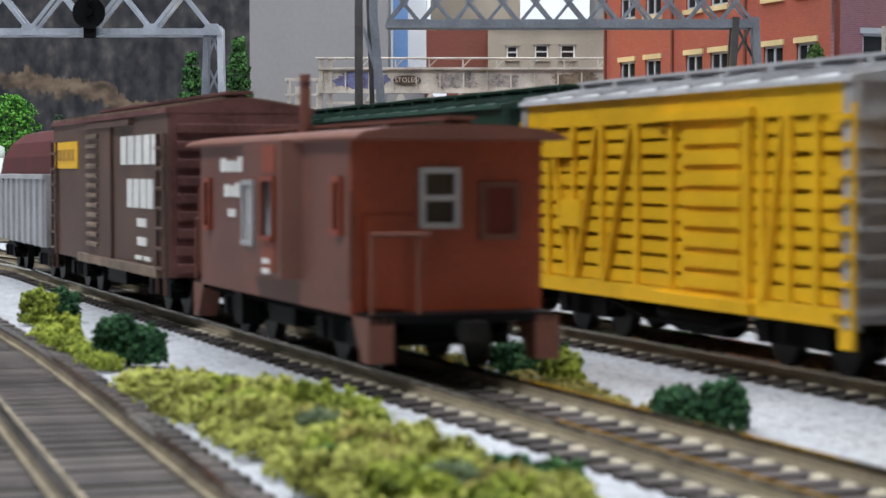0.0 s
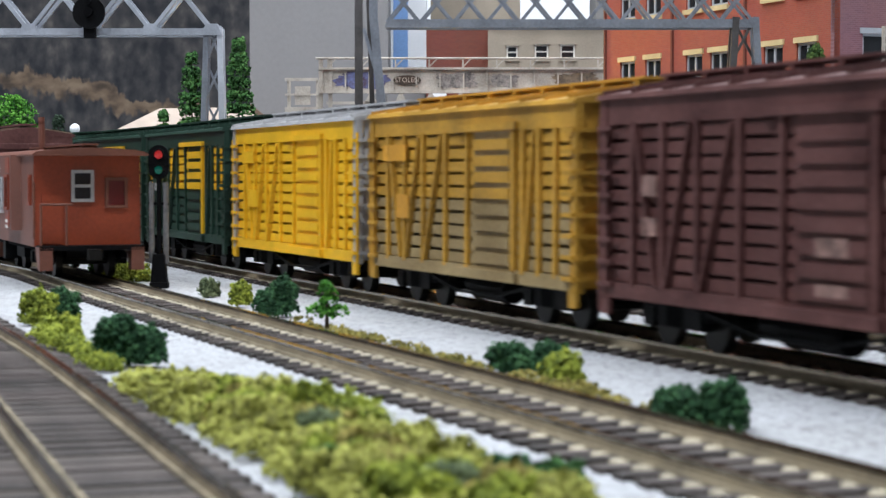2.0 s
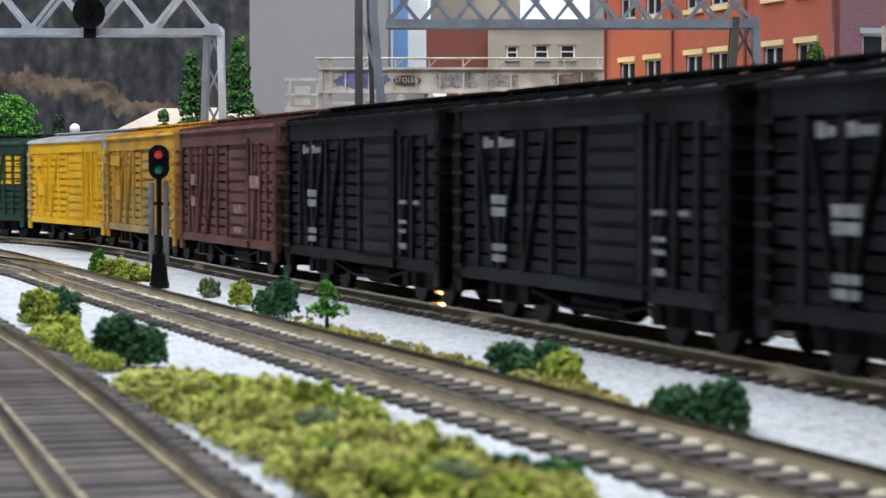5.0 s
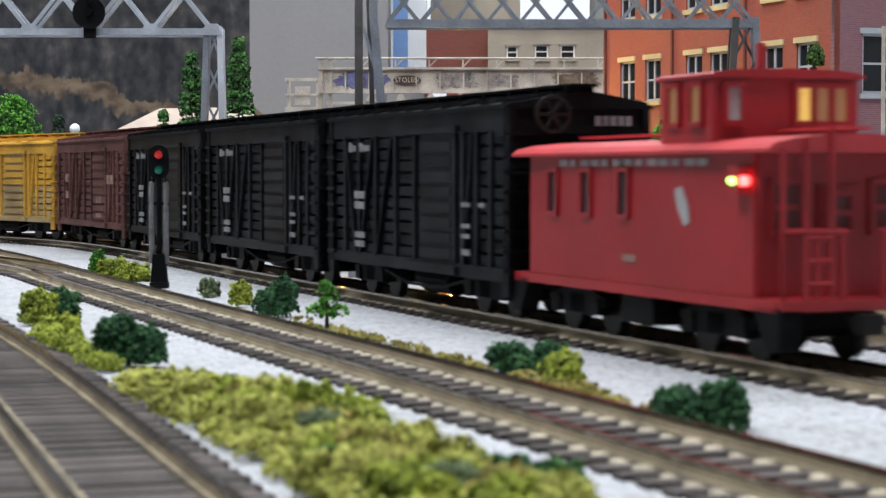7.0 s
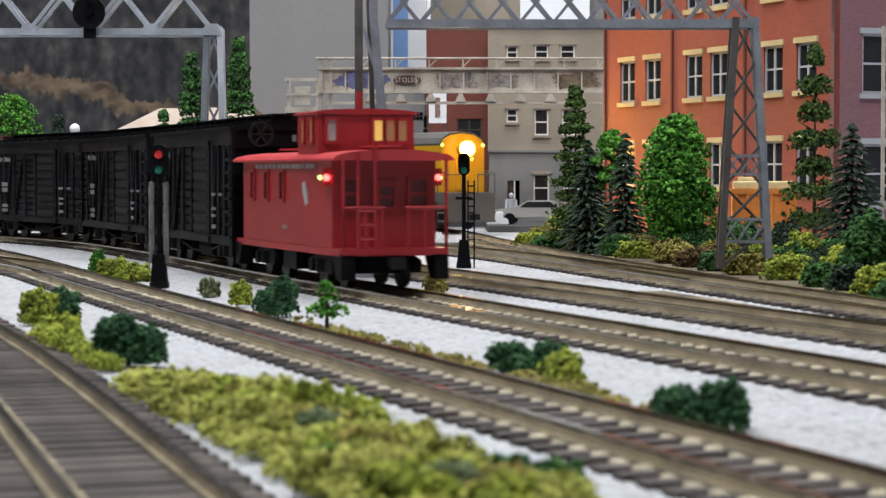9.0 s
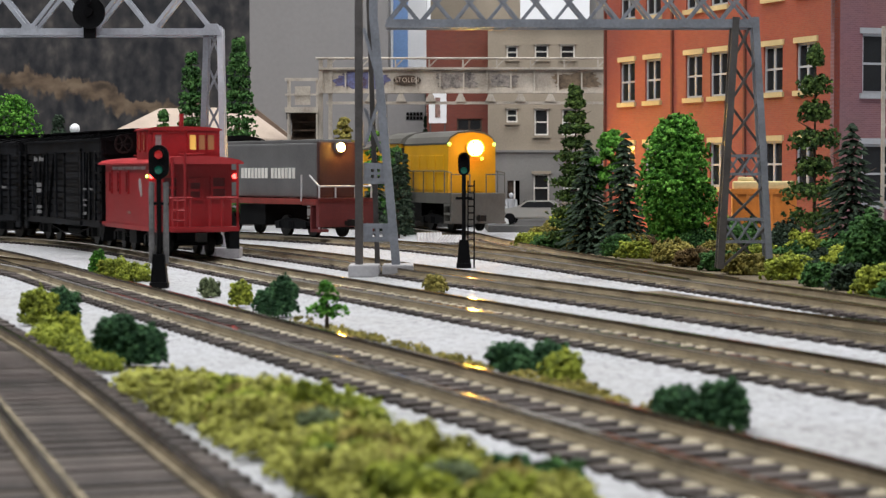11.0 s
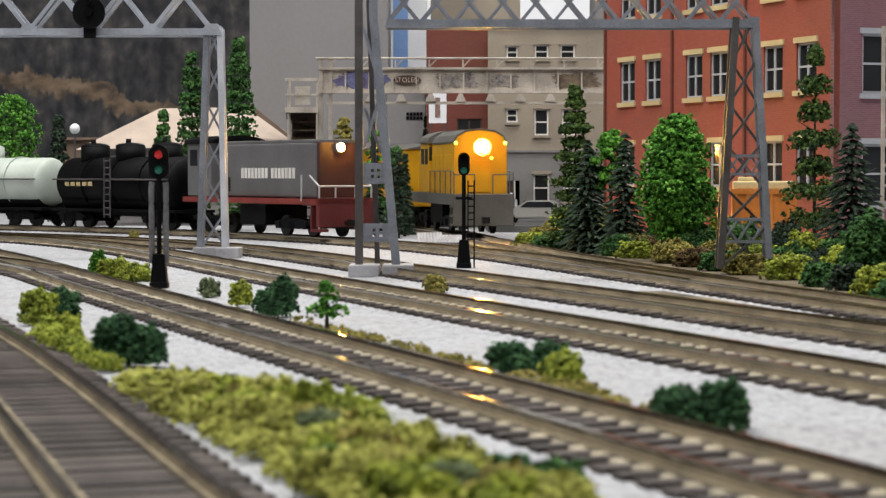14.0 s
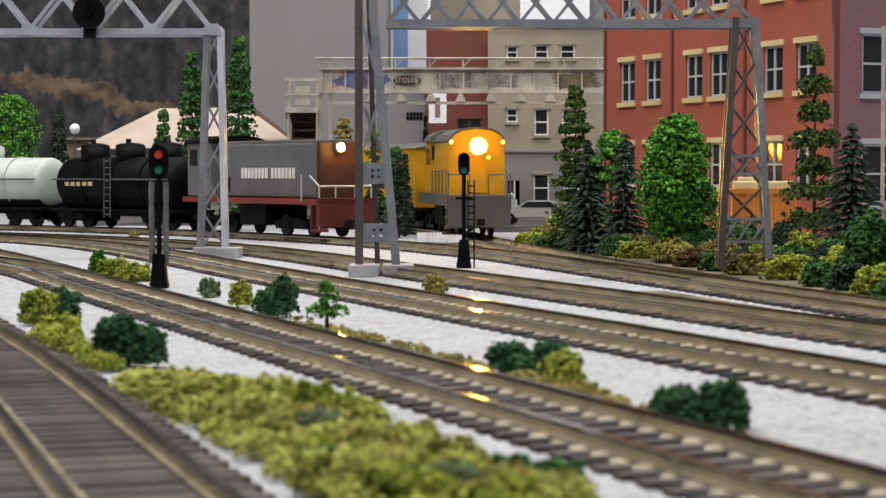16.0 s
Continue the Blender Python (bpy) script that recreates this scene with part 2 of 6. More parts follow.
# ---- ground ----
def ballast_paint():
    """White crushed stone: every grain has its own tone and stands proud of its gaps."""
    m = bpy.data.materials.new("white_ballast")
    m.use_nodes = True
    nt = m.node_tree
    b = nt.nodes["Principled BSDF"]
    b.inputs["Roughness"].default_value = 0.9
    co, vo, no, ramp, mx, bp = (nt.nodes.new(k) for k in ("ShaderNodeTexCoord", "ShaderNodeTexVoronoi", "ShaderNodeTexNoise", "ShaderNodeValToRGB", "ShaderNodeMix", "ShaderNodeBump"))
    vo.inputs["Scale"].default_value = 900
    no.inputs["Scale"].default_value, no.inputs["Detail"].default_value = 28, 6
    for n in (vo, no):
        nt.links.new(co.outputs["Object"], n.inputs["Vector"])
    sep = nt.nodes.new("ShaderNodeSeparateColor")
    nt.links.new(vo.outputs["Color"], sep.inputs[0])
    e = ramp.color_ramp.elements
    e[0].position, e[0].color = 0.0, (0.21, 0.21, 0.22, 1)
    e[1].position, e[1].color = 1.0, (0.43, 0.44, 0.47, 1)
    e.new(0.25).color = (0.33, 0.34, 0.36, 1)
    nt.links.new(sep.outputs[0], ramp.inputs[0])
    mx.data_type, mx.blend_type = "RGBA", "MULTIPLY"
    mx.inputs["Factor"].default_value = 0.35
    nt.links.new(ramp.outputs[0], mx.inputs["A"])
    r2 = nt.nodes.new("ShaderNodeValToRGB")
    r2.color_ramp.elements[0].position, r2.color_ramp.elements[1].position = 0.35, 0.6
    r2.color_ramp.elements[0].color, r2.color_ramp.elements[1].color = (0.78, 0.76, 0.70, 1), (1, 1, 1, 1)
    nt.links.new(no.outputs[0], r2.inputs[0])
    nt.links.new(r2.outputs[0], mx.inputs["B"])
    nt.links.new(mx.outputs["Result"], b.inputs["Base Color"])
    bp.inputs["Strength"].default_value, bp.inputs["Distance"].default_value = 0.35, 0.0007
    bp.invert = True
    nt.links.new(vo.outputs["Distance"], bp.inputs["Height"])
    nt.links.new(bp.outputs[0], b.inputs["Normal"])
    return m


M["ballast_white"] = ballast_paint()


def ground_sheet():
    bm = bmesh.new()
    box(bm, -2300, 700, -900, 1900, -20, 0)
    ob = part("ground", bm, M["ballast_white"])
    return tagged(ob, "fine white ballast spread over the layout table", "ground", kind="structure")


ground_sheet()
TIE_PITCH = 6.6


def strip(bm, route, s0, s1, offs, z0, z1, step=8.0, slope=None):
    """A band along a route between two offsets (left is plus), from z0 up to z1."""
    n = max(2, int((s1 - s0) / step))
    rows = []
    for s in np.linspace(s0, s1, n):
        c, a, b = route.point(s), route.point(s - 2), route.point(s + 2)
        t = (b - a) / np.hypot(*(b - a))
        nrm = np.array([-t[1], t[0]])
        ring = []
        za, zb = slope or (z1, z1)
        for o, z in ((offs[0], z0), (offs[1], z0), (offs[1], zb), (offs[0], za)):
            ring.append(bm.verts.new((c[0] + nrm[0] * o, c[1] + nrm[1] * o, z)))
        rows.append(ring)
    for r, q in zip(rows, rows[1:]):
        for i in range(4):
            bm.faces.new((r[i], r[(i + 1) % 4], q[(i + 1) % 4], q[i]))
    bm.faces.new(rows[0]), bm.faces.new(rows[-1])


def tie_mesh():
    bm = bmesh.new()
    box(bm, -1.6, 1.6, -15.2, 15.2, -0.6, 1.2)
    return mesh_of("tie", bm, M["tie"])


TIE = tie_mesh()


def track(label, route, s0, s1, fillets=None, bed=14.6, fill=0.75):
    """Ties sunk in packed ballast, rails with dusty feet, and added pale blocks for lit squares along the rails."""
    tr = thing("railway_track", label, "track", kind="structure")
    bm = bmesh.new()
    strip(bm, route, s0, s1, (-bed, bed), -0.3, 0.3)
    part("roadbed", bm, M["bed"], tr, "brown weathered ballast under the ties")
    for o0, o1, za, zb in ((14.6, 17.5, 0.45, 0.02), (-17.5, -14.6, 0.02, 0.45)):
        bm = bmesh.new()
        strip(bm, route, s0, s1, (o0, o1), -0.3, 0.45, slope=(za, zb))
        part("shoulder", bm, M["ballast_white"], tr, "white ballast heaped against the tie ends")
    bm = bmesh.new()
    strip(bm, route, s0, s1, (-14.2, 14.2), 0.25, fill)
    part("tie_bed", bm, M["tiebed"], tr, "dark packed ballast between the ties")
    for side in (8.25, -8.25):
        bm = bmesh.new()
        strip(bm, route, s0, s1, (side - 1.1, side + 1.1), 1.2, 1.6)
        strip(bm, route, s0, s1, (side - 0.5, side + 0.5), 1.6, 2.9)
        dust = bmesh.new()
        strip(dust, route, s0, s1, (side - 3.0, side + 1.1), 0.3, 1.3)
        part("rail_dust", dust, M["dust"], tr, "ochre dust packed along the rail")
        rail = part("rail", bm, M["rail"], tr, "rusty brown metal rail")
        bm = bmesh.new()
        strip(bm, route, s0, s1, (side - 0.6, side + 0.6), 2.8, RAIL_TOP)
        part("rail_head", bm, M["railtop"], rail)
    plates = bmesh.new()
    n = int((s1 - s0) / TIE_PITCH)
    for k in range(n):
        s = s0 + (k + 0.5) * TIE_PITCH
        m = route.place(s, 2.0)
        ob = new("tie", TIE)
        ob.parent = tr
        ob.matrix_basis = m @ pose(0, 0, random.uniform(-0.15, 0.1) * U, 0, 0, random.uniform(-1.5, 1.5))
        g = route.place(s + TIE_PITCH / 2, 2.0)
        # Pale blocks added beside each rail imitate the lit squares of its side.
        for side in ((8.25, -8.25) if fillets else ()):
            c = g @ Vector((0, (side + 2.0 + random.uniform(-0.2, 0.2)) * U, 0.85 * U)) / U
            mm = Matrix.Translation(c) @ g.to_3x3().to_4x4() @ Matrix.Diagonal((2.9 + random.uniform(-0.6, 0.3), 1.9 + random.uniform(-0.4, 0.3), 1.0 + random.uniform(-0.25, 0.2), 1))
            bmesh.ops.create_cube(plates, size=1.0, matrix=mm)
    if not fillets:
        plates.free()
        return tr
    bmesh.ops.bevel(plates, geom=plates.edges[:], offset=0.3, segments=1, affect="EDGES")
    tagged(part("tie_fillet", plates, fillets, tr, "added pale blocks imitating lit squares along the rails"), kind="stuff")
    return tr


track("dark brown track with weathered rails beside the hedge", ROUTE_A, 60, 620, fill=0.95)
track("brown track with rusty rails and tan blocks between ties", ROUTE_B, 180, 1250, M["tan_block"])
track("weathered brown track carrying the stock cars", ROUTE_C, 290, 1350, M["tan_block"])
track("weathered brown track under the signal bridge", ROUTE_D, 350, 1350, M["dust"])
track("brown track on which the grey switcher stands", ROUTE_E, 330, 1500, M["dust"])
track("brown track on which the yellow engine comes in", ROUTE_G, 60, 800, M["dust"])

track("dark brown track that branches off the weathered one", ROUTE_H, 62, 420)


def dirt():
    """Brown dirt between and beyond the far tracks."""
    for route, s0, s1, offs, z in ((ROUTE_E, 330, 960, (-66, -19.1), 0.5), (ROUTE_E, 380, 560, (19.1, 34), 0.45)):
        bm = bmesh.new()
        strip(bm, route, s0, s1, offs, -0.3, z)
        tagged(part("dirt_ground", bm, M["dirt"]), "brown dirt with tan patches beside the far tracks", "ground", kind="structure")


M["dirt"] = mat("brown_dirt", (0.085, 0.066, 0.046), 0.95, var=0.45, scale=35, fine=900, bump=1.0, dist=0.001, mixcol=(0.24, 0.19, 0.12))
dirt()


def s_at(route, y):
    """Arc length at which a route first reaches y."""
    k = int(np.argmax(route.p[:, 1] >= y))
    return float(route.s[k] - route.zero)


# ---- rolling stock: x ahead, y to the left, z from the ground ----
def box_bm(*row):
    bm = bmesh.new()
    box(bm, *row)
    return bm


def rod_bm(a, b, r, seg=6):
    bm = bmesh.new()
    rod(bm, a, b, r, seg)
    return bm


def truck(parent, x, wheel=5.0, base=20.0, width=12.5):
    bm = bmesh.new()
    for side in (1, -1):
        y = side * width
        prism(bm, [(x - base / 2 - 4, 9.8), (x - base / 2 - 4, 11.2), (x - 5, 13.2), (x + 5, 13.2), (x + base / 2 + 4, 11.2), (x + base / 2 + 4, 9.8), (x + 6, 7.6), (x - 6, 7.6)], "y", y - 0.7, y + 0.7)
        for dx in (-base / 2, base / 2):
            box(bm, x + dx - 2, x + dx + 2, y - 1.3, y + 1.3, 7.6, 11.2)
        for dx in (-2.2, 0, 2.2):
            rod(bm, (x + dx, y + side * 0.4, 7.8), (x + dx, y + side * 0.4, 11.6), 0.9, 6)
    box(bm, x - 2.5, x + 2.5, -width, width, 9, 12.6)
    t = part("truck", bm, M["black"], parent)
    for dx in (-base / 2, base / 2):
        bm = bmesh.new()
        rod(bm, (x + dx, -11, RAIL_TOP + wheel), (x + dx, 11, RAIL_TOP + wheel), 1.0, 8)
        for side in (1, -1):
            rod(bm, (x + dx, side * 7.4, RAIL_TOP + wheel), (x + dx, side * 9.6, RAIL_TOP + wheel), wheel, 20)
        part("wheelset", bm, M["wheel"], t)
    return t


def coupler(parent, x):
    d = 1 if x > 0 else -1
    boxes("coupler", M["wheel"], parent, (x, x + d * 5, -1.2, 1.2, 10.2, 12.2), (x + d * 4, x + d * 7.5, -2.0, 2.0, 9.6, 13.0))


def arched(half, eave, peak, n=8):
    return [(half * math.cos(math.pi * k / n), eave + (peak - eave) * math.sin(math.pi * k / n)) for k in range(n + 1)]


def stock_car(label, body, endmat, roofmat, lower=None, marks=(), split=0.0, length=134.0):
    """A slatted stock car: boards, posts and braces on a dark inside, sliding door, ladders, roof walk."""
    car = thing("stock_car", label, "freight car", group="freight cars of the train")
    h, w = length / 2, 17.0
    pm = lower if lower is M["green"] else body
    boxes("core", body, car, (-h + 1.5, h - 1.5, -13.4, 13.4, split if lower else 14, 50))
    if lower:
        boxes("core", lower, car, (-h + 1.5, h - 1.5, -13.4, 13.4, 14, split - 0.02))
    for sy in (1, -1):
        boxes("side_sill", lower or body, car, (-h, h, sy * 15.0, sy * 17.2, 12.4, 15.4))
        boxes("top_plate", roofmat if lower is M["green"] else body, car, (-h, h, sy * 15.0, sy * 17.1, 46.4, 51.5))
    far = bmesh.new()
    step = (46.4 - 15.4) / 10
    share = {}
    for k in range(10):
        z = 15.4 + step * (k + 0.5) - 0.1
        m = lower if (lower and z < split) else body
        if m.name not in share:
            bm = bmesh.new()
            box(bm, -h + 0.6, h - 0.6, -0.7, 0.7, -1.15, 1.15)
            share[m.name] = mesh_of("slat", bm, m)
        ob = new("slat", share[m.name])
        ob.parent = car
        ob.matrix_basis = at(0, 15.7 + random.uniform(-0.1, 0.1), z + random.uniform(-0.12, 0.12))
        box(far, -h + 0.6, h - 0.6, -16.3, -15.1, z - 1.05, z + 1.05)
    tagged(part("slats_far_side", far, body, car), kind="stuff")
    for x in (h - 1.0, h - 13, h - 26, h - 40, h - 56, -3.8, -38, -47, -56, -h + 1.0):
        boxes("post", pm, car, (x - 0.9, x + 0.9, 16.2, 17.3, 14.6, 47))
    for xa, xb in ((h - 24, h - 15), (h - 28, h - 38), (h - 42, h - 54), (-39.5, -45.5)):
        bm = bmesh.new()
        bar(bm, (xa, 16.9, 15.5), (xb, 16.9, 46), 1.7, 0.9)
        part("brace", bm, pm, car)
    # sliding door, a little recessed at its open edge
    door = boxes("door", body, car, (-9, -4.9, 13.2, 15.4, 15.6, 46.2))
    boxes("door_edge", body, door, (-34.2, -32.1, 15.0, 17.6, 15.2, 46.4))
    boxes("panel", lower or body, door, (-32, -9, 16.4, 17.0, 15.0, 46.4))
    for k in range(8):
        z = 17.5 + 3.7 * k
        boxes("slat", body if not (lower and z < split) else lower, door, (-31.5, -9.5, 17.0, 17.7, z - 1.2, z + 1.2))
    boxes("door_track", lower or body, door, (-36, 2, 17.0, 18.4, 12.6, 14.8))
    boxes("door_track", body, door, (-36, 2, 17.0, 18.2, 46.6, 48.2))
    for end in (1, -1):
        x = end * h
        boxes("end_wall", endmat, car, (x - end * 1.6, x, -15.8, 15.8, 13, 52))
        for k in range(9):
            z = 15.5 + 3.9 * k
            boxes("end_rib", endmat, car, (x, x + end * 0.8, -15.2, 15.2, z - 0.9, z + 0.9))
        for sy in (1, -1):
            boxes("corner_post", endmat, car, (x - end * 2.2, x + end * 0.9, sy * 15.6, sy * 17.4, 12, 51.6))
        lm = lower if lower is M["green"] else body
        lad = part("ladder", box_bm(x + end * 0.6, x + end * 1.2, 16.9, 17.6, 9.5, 48), lm, car)
        for k in range(8):
            z = 15 + 4.4 * k
            part("rung", box_bm(x - end * 5.5, x + end * 0.4, 17.3, 18.2, z - 0.45, z + 0.45), lm, lad)
            part("rung", box_bm(x + end * 1.0, x + end * 1.6, 9, 17.0, z - 0.4, z + 0.4), endmat, lad)
        boxes("step", pm, car, (x - end * 3.2, x + end * 0.5, 16.4, 17.4, 9.0, 12.6))
        coupler(car, x)
        truck(car, end * (h - 24))
    roof = bmesh.new()
    prism(roof, [(18.2, 51.4), (17.8, 52.4), (0, 55.4), (-17.8, 52.4), (-18.2, 51.4)], "x", -h - 1, h + 1)
    rf = part("roof", roof, roofmat, car)
    for k in range(11):
        x = -h + 2 + k * (length - 4) / 10
        bm = bmesh.new()
        for s in (1, -1):
            bar(bm, (x, s * 18, 52.7), (x, 0, 55.7), 0.8, 0.8)
        part("seam", bm, roofmat, rf)
    boxes("roof_walk", M["gap"] if roofmat is M["black"] else roofmat, rf, (-h - 3, h + 3, -3.2, -1.2, 56.4, 57), (-h - 3, h + 3, -1.0, 1.0, 56.4, 57), (-h - 3, h + 3, 1.2, 3.2, 56.4, 57), *[(x - 0.6, x + 0.6, -3.4, 3.4, 55, 56.4) for x in np.linspace(-h, h, 9)])
    bm = bmesh.new()
    for k in range(16):
        g, g2 = 2 * math.pi * k / 16, 2 * math.pi * (k + 1) / 16
        bar(bm, (-h - 4, 8 + 4 * math.cos(g), 50 + 4 * math.sin(g)), (-h - 4, 8 + 4 * math.cos(g2), 50 + 4 * math.sin(g2)), 0.8, 0.8)
    for k in range(3):
        g = math.pi * k / 3
        bar(bm, (-h - 4, 8 - 4 * math.cos(g), 50 - 4 * math.sin(g)), (-h - 4, 8 + 4 * math.cos(g), 50 + 4 * math.sin(g)), 0.6, 0.6)
    rod(bm, (-h - 4, 8, 50), (-h, 8, 50), 0.7)
    part("brake_wheel", bm, M["wheel"], car)
    if body is M["blackbody"]:
        for k in range(5):
            boxes("number_bar", M["faded"], car, (-h - 1.2, -h - 0.8, -12.6 + 1.9 * k, -11.3 + 1.9 * k, 47.6, 49.8))
    boxes("underframe", M["black"], car, (-h + 2, h - 2, -5, 5, 10.5, 14))
    part("air_tank", rod_bm((-14, 9, 9.5), (6, 9, 9.5), 3.0, 14), M["black"], car)
    part("brake_cylinder", rod_bm((10, 7, 10), (18, 7, 10), 2.2, 12), M["black"], car)
    for side in (-13, 13):
        bm = bmesh.new()
        bar(bm, (-h + 26, side, 12.6), (-12, side, 8.4), 0.7, 0.7)
        bar(bm, (-12, side, 8.4), (12, side, 8.4), 0.7, 0.7)
        bar(bm, (12, side, 8.4), (h - 26, side, 12.6), 0.7, 0.7)
        part("truss_rod", bm, M["black"], car)
    for name, m, x0, x1, z0, z1 in marks:
        boxes(name, m, car, (x0, x1, 17.35, 17.75, z0, z1))
    return car


def freight_window(parent, frame_mat, x, z, w, hgt, y, glass=None):
    """A window on a side: frame, mullion and pane, standing proud of y."""
    win = boxes("window", frame_mat, parent, (x - w / 2 - 0.8, x + w / 2 + 0.8, y, y + 0.7, z + hgt / 2, z + hgt / 2 + 0.9), (x - w / 2 - 0.8, x + w / 2 + 0.8, y, y + 0.9, z - hgt / 2 - 0.9, z - hgt / 2),
                (x - w / 2 - 0.8, x - w / 2, y, y + 0.7, z - hgt / 2, z + hgt / 2), (x + w / 2, x + w / 2 + 0.8, y, y + 0.7, z - hgt / 2, z + hgt / 2))
    boxes("pane", glass or M["glass"], win, (x - w / 2, x + w / 2, y - 0.2, y + 0.15, z - hgt / 2, z + hgt / 2))
    return win


def end_window(parent, frame_mat, y, z, w, hgt, x, glass=None, mid=True):
    """The same on a rear end wall, that faces -x."""
    rows = [(x - 0.8, x, y - w / 2 - 1, y + w / 2 + 1, z + hgt / 2, z + hgt / 2 + 1), (x - 0.9, x, y - w / 2 - 1, y + w / 2 + 1, z - hgt / 2 - 1, z - hgt / 2),
            (x - 0.8, x, y - w / 2 - 1, y - w / 2, z - hgt / 2, z + hgt / 2), (x - 0.8, x, y + w / 2, y + w / 2 + 1, z - hgt / 2, z + hgt / 2)]
    if mid:
        rows.append((x - 0.7, x, y - w / 2, y + w / 2, z - 0.5, z + 0.5))
    win = boxes("window", frame_mat, parent, *rows)
    boxes("pane", glass or M["glass"], win, (x - 0.25, x + 0.2, y - w / 2, y + w / 2, z - hgt / 2, z + hgt / 2))
    return win


def bay_caboose():
    car = thing("caboose", "faded red-brown bay-window caboose, weathered, at the train's end", "caboose", group="cars of the brown train")
    h = 52.0
    body = bmesh.new()
    prism(body, [(-17, 13.5), (17, 13.5), (17, 43.0), (-17, 43.0)], "x", -h, h)
    part("body", body, M["cabbrown"], car)
    boxes("end_wall", M["cabend"], car, (-h - 0.6, -h, -16.9, 16.9, 13.6, 42.8), label="redder end wall")
    boxes("end_wall", M["cabend"], car, (h, h + 0.6, -16.9, 16.9, 13.6, 42.8), label="redder end wall")
    roof = bmesh.new()
    prism(roof, arched(18.4, 42.9, 45.0) + [(-18.4, 42.4), (18.4, 42.4)], "x", -h - 8, h + 8)
    rf = part("roof", roof, M["cabbrown"], car)
    boxes("roof_walk", M["cabbrown"], rf, (-h - 7, h + 7, -2.5, 2.5, 45.7, 46.3), *[(x - 0.6, x + 0.6, -2.5, 2.5, 44.8, 45.7) for x in (-56, -28, 0, 28, 56)])
    rods("smoke_pipe", M["cabbrown"], rf, 1.1, ((18, 4, 45), (18, 4, 55)), ((18, 4, 54), (18, 4, 56.5)))
    # bay window box on the side
    bm = bmesh.new()
    prism(bm, [(-24, 17), (-21, 20.0), (6, 20.0), (9, 17)], "z", 18, 42.8)
    bay = part("bay", bm, M["cabbrown"], car)
    freight_window(bay, M["cabend"], -13, 30.5, 7, 10, 20.0)
    boxes("bay_panel", M["cabend"], bay, (-17.5, -8.5, 19.9, 20.2, 19, 24.4), (-17.5, -8.5, 19.9, 20.2, 37, 42), label="redder patch of paint")
    freight_window(bay, M["silver"], 0.5, 29.5, 6.5, 10.5, 20.0, M["paleglass"])
    freight_window(car, M["cabend"], -46, 31.5, 3.0, 8, 17)
    freight_window(car, M["cabend"], 45, 30.5, 3.4, 9, 17)
    end_window(car, M["silver"], 1.6, 32.8, 5.2, 8.2, -h - 0.6)
    end_window(car, M["cabbrown"], -9.2, 30.6, 5.2, 7.8, -h - 0.6, M["redglass"], mid=False)
    boxes("end_door", M["cabend"], car, (-h - 1.4, -h - 0.6, 8.2, 14.6, 14.5, 30))
    for end in (1, -1):
        x = end * h
        boxes("platform", M["black"], car, (x, x + end * 9, -16.5, 16.5, 12.5, 14))
        for s in (1, -1):
            bm = bmesh.new()
            prism(bm, [(x, 13.5), (x + end * 9, 13.5), (x + end * 9, 6.2), (x + end * 5, 6.2)], "y", s * 12.4, s * 16.6)
            part("step", bm, M["cabbrown"], car)
        rods("railing", M["cabbrown"], car, 0.4, *[((x + end * 8.6, y, 14), (x + end * 8.6, y, 27)) for y in (8, 16)], ((x + end * 8.6, 6, 27), (x + end * 8.6, 16, 27)), ((x + end * 0.5, 17, 16), (x + end * 0.5, 17, 34)))
        coupler(car, x + end * 7)
        truck(car, end * 34)
    boxes("skirt", M["gap"], car, (-h + 2, h - 2, -15.5, 15.5, 12.2, 13.6))
    boxes("underframe", M["black"], car, (-h + 4, h - 4, -6, 6, 9.5, 13.5), (-9, 9, -14, 14, 8.5, 13.5), (20, 26, 12, 16.5, 7, 13.5))
    for x0, x1, z0, z1 in ((16, 20, 37.2, 40.2), (20.6, 24.6, 37.2, 39.4), (25.2, 29, 37.2, 39.4), (29.6, 34, 37.2, 39.9), (19, 22.6, 32.2, 35.0), (23.2, 26.6, 32.2, 34.4), (27.2, 31, 32.2, 34.6), (22, 28, 28.2, 29.8), (-14, -9, 20.4, 21.4), (-14, -9, 18.6, 19.6), (11, 16, 18.5, 20.5)):
        boxes("lettering", M["white"], car, (x0, x1, *((20.0, 20.3) if x0 == -14 else (17.05, 17.3)), z0, z1))
    return car


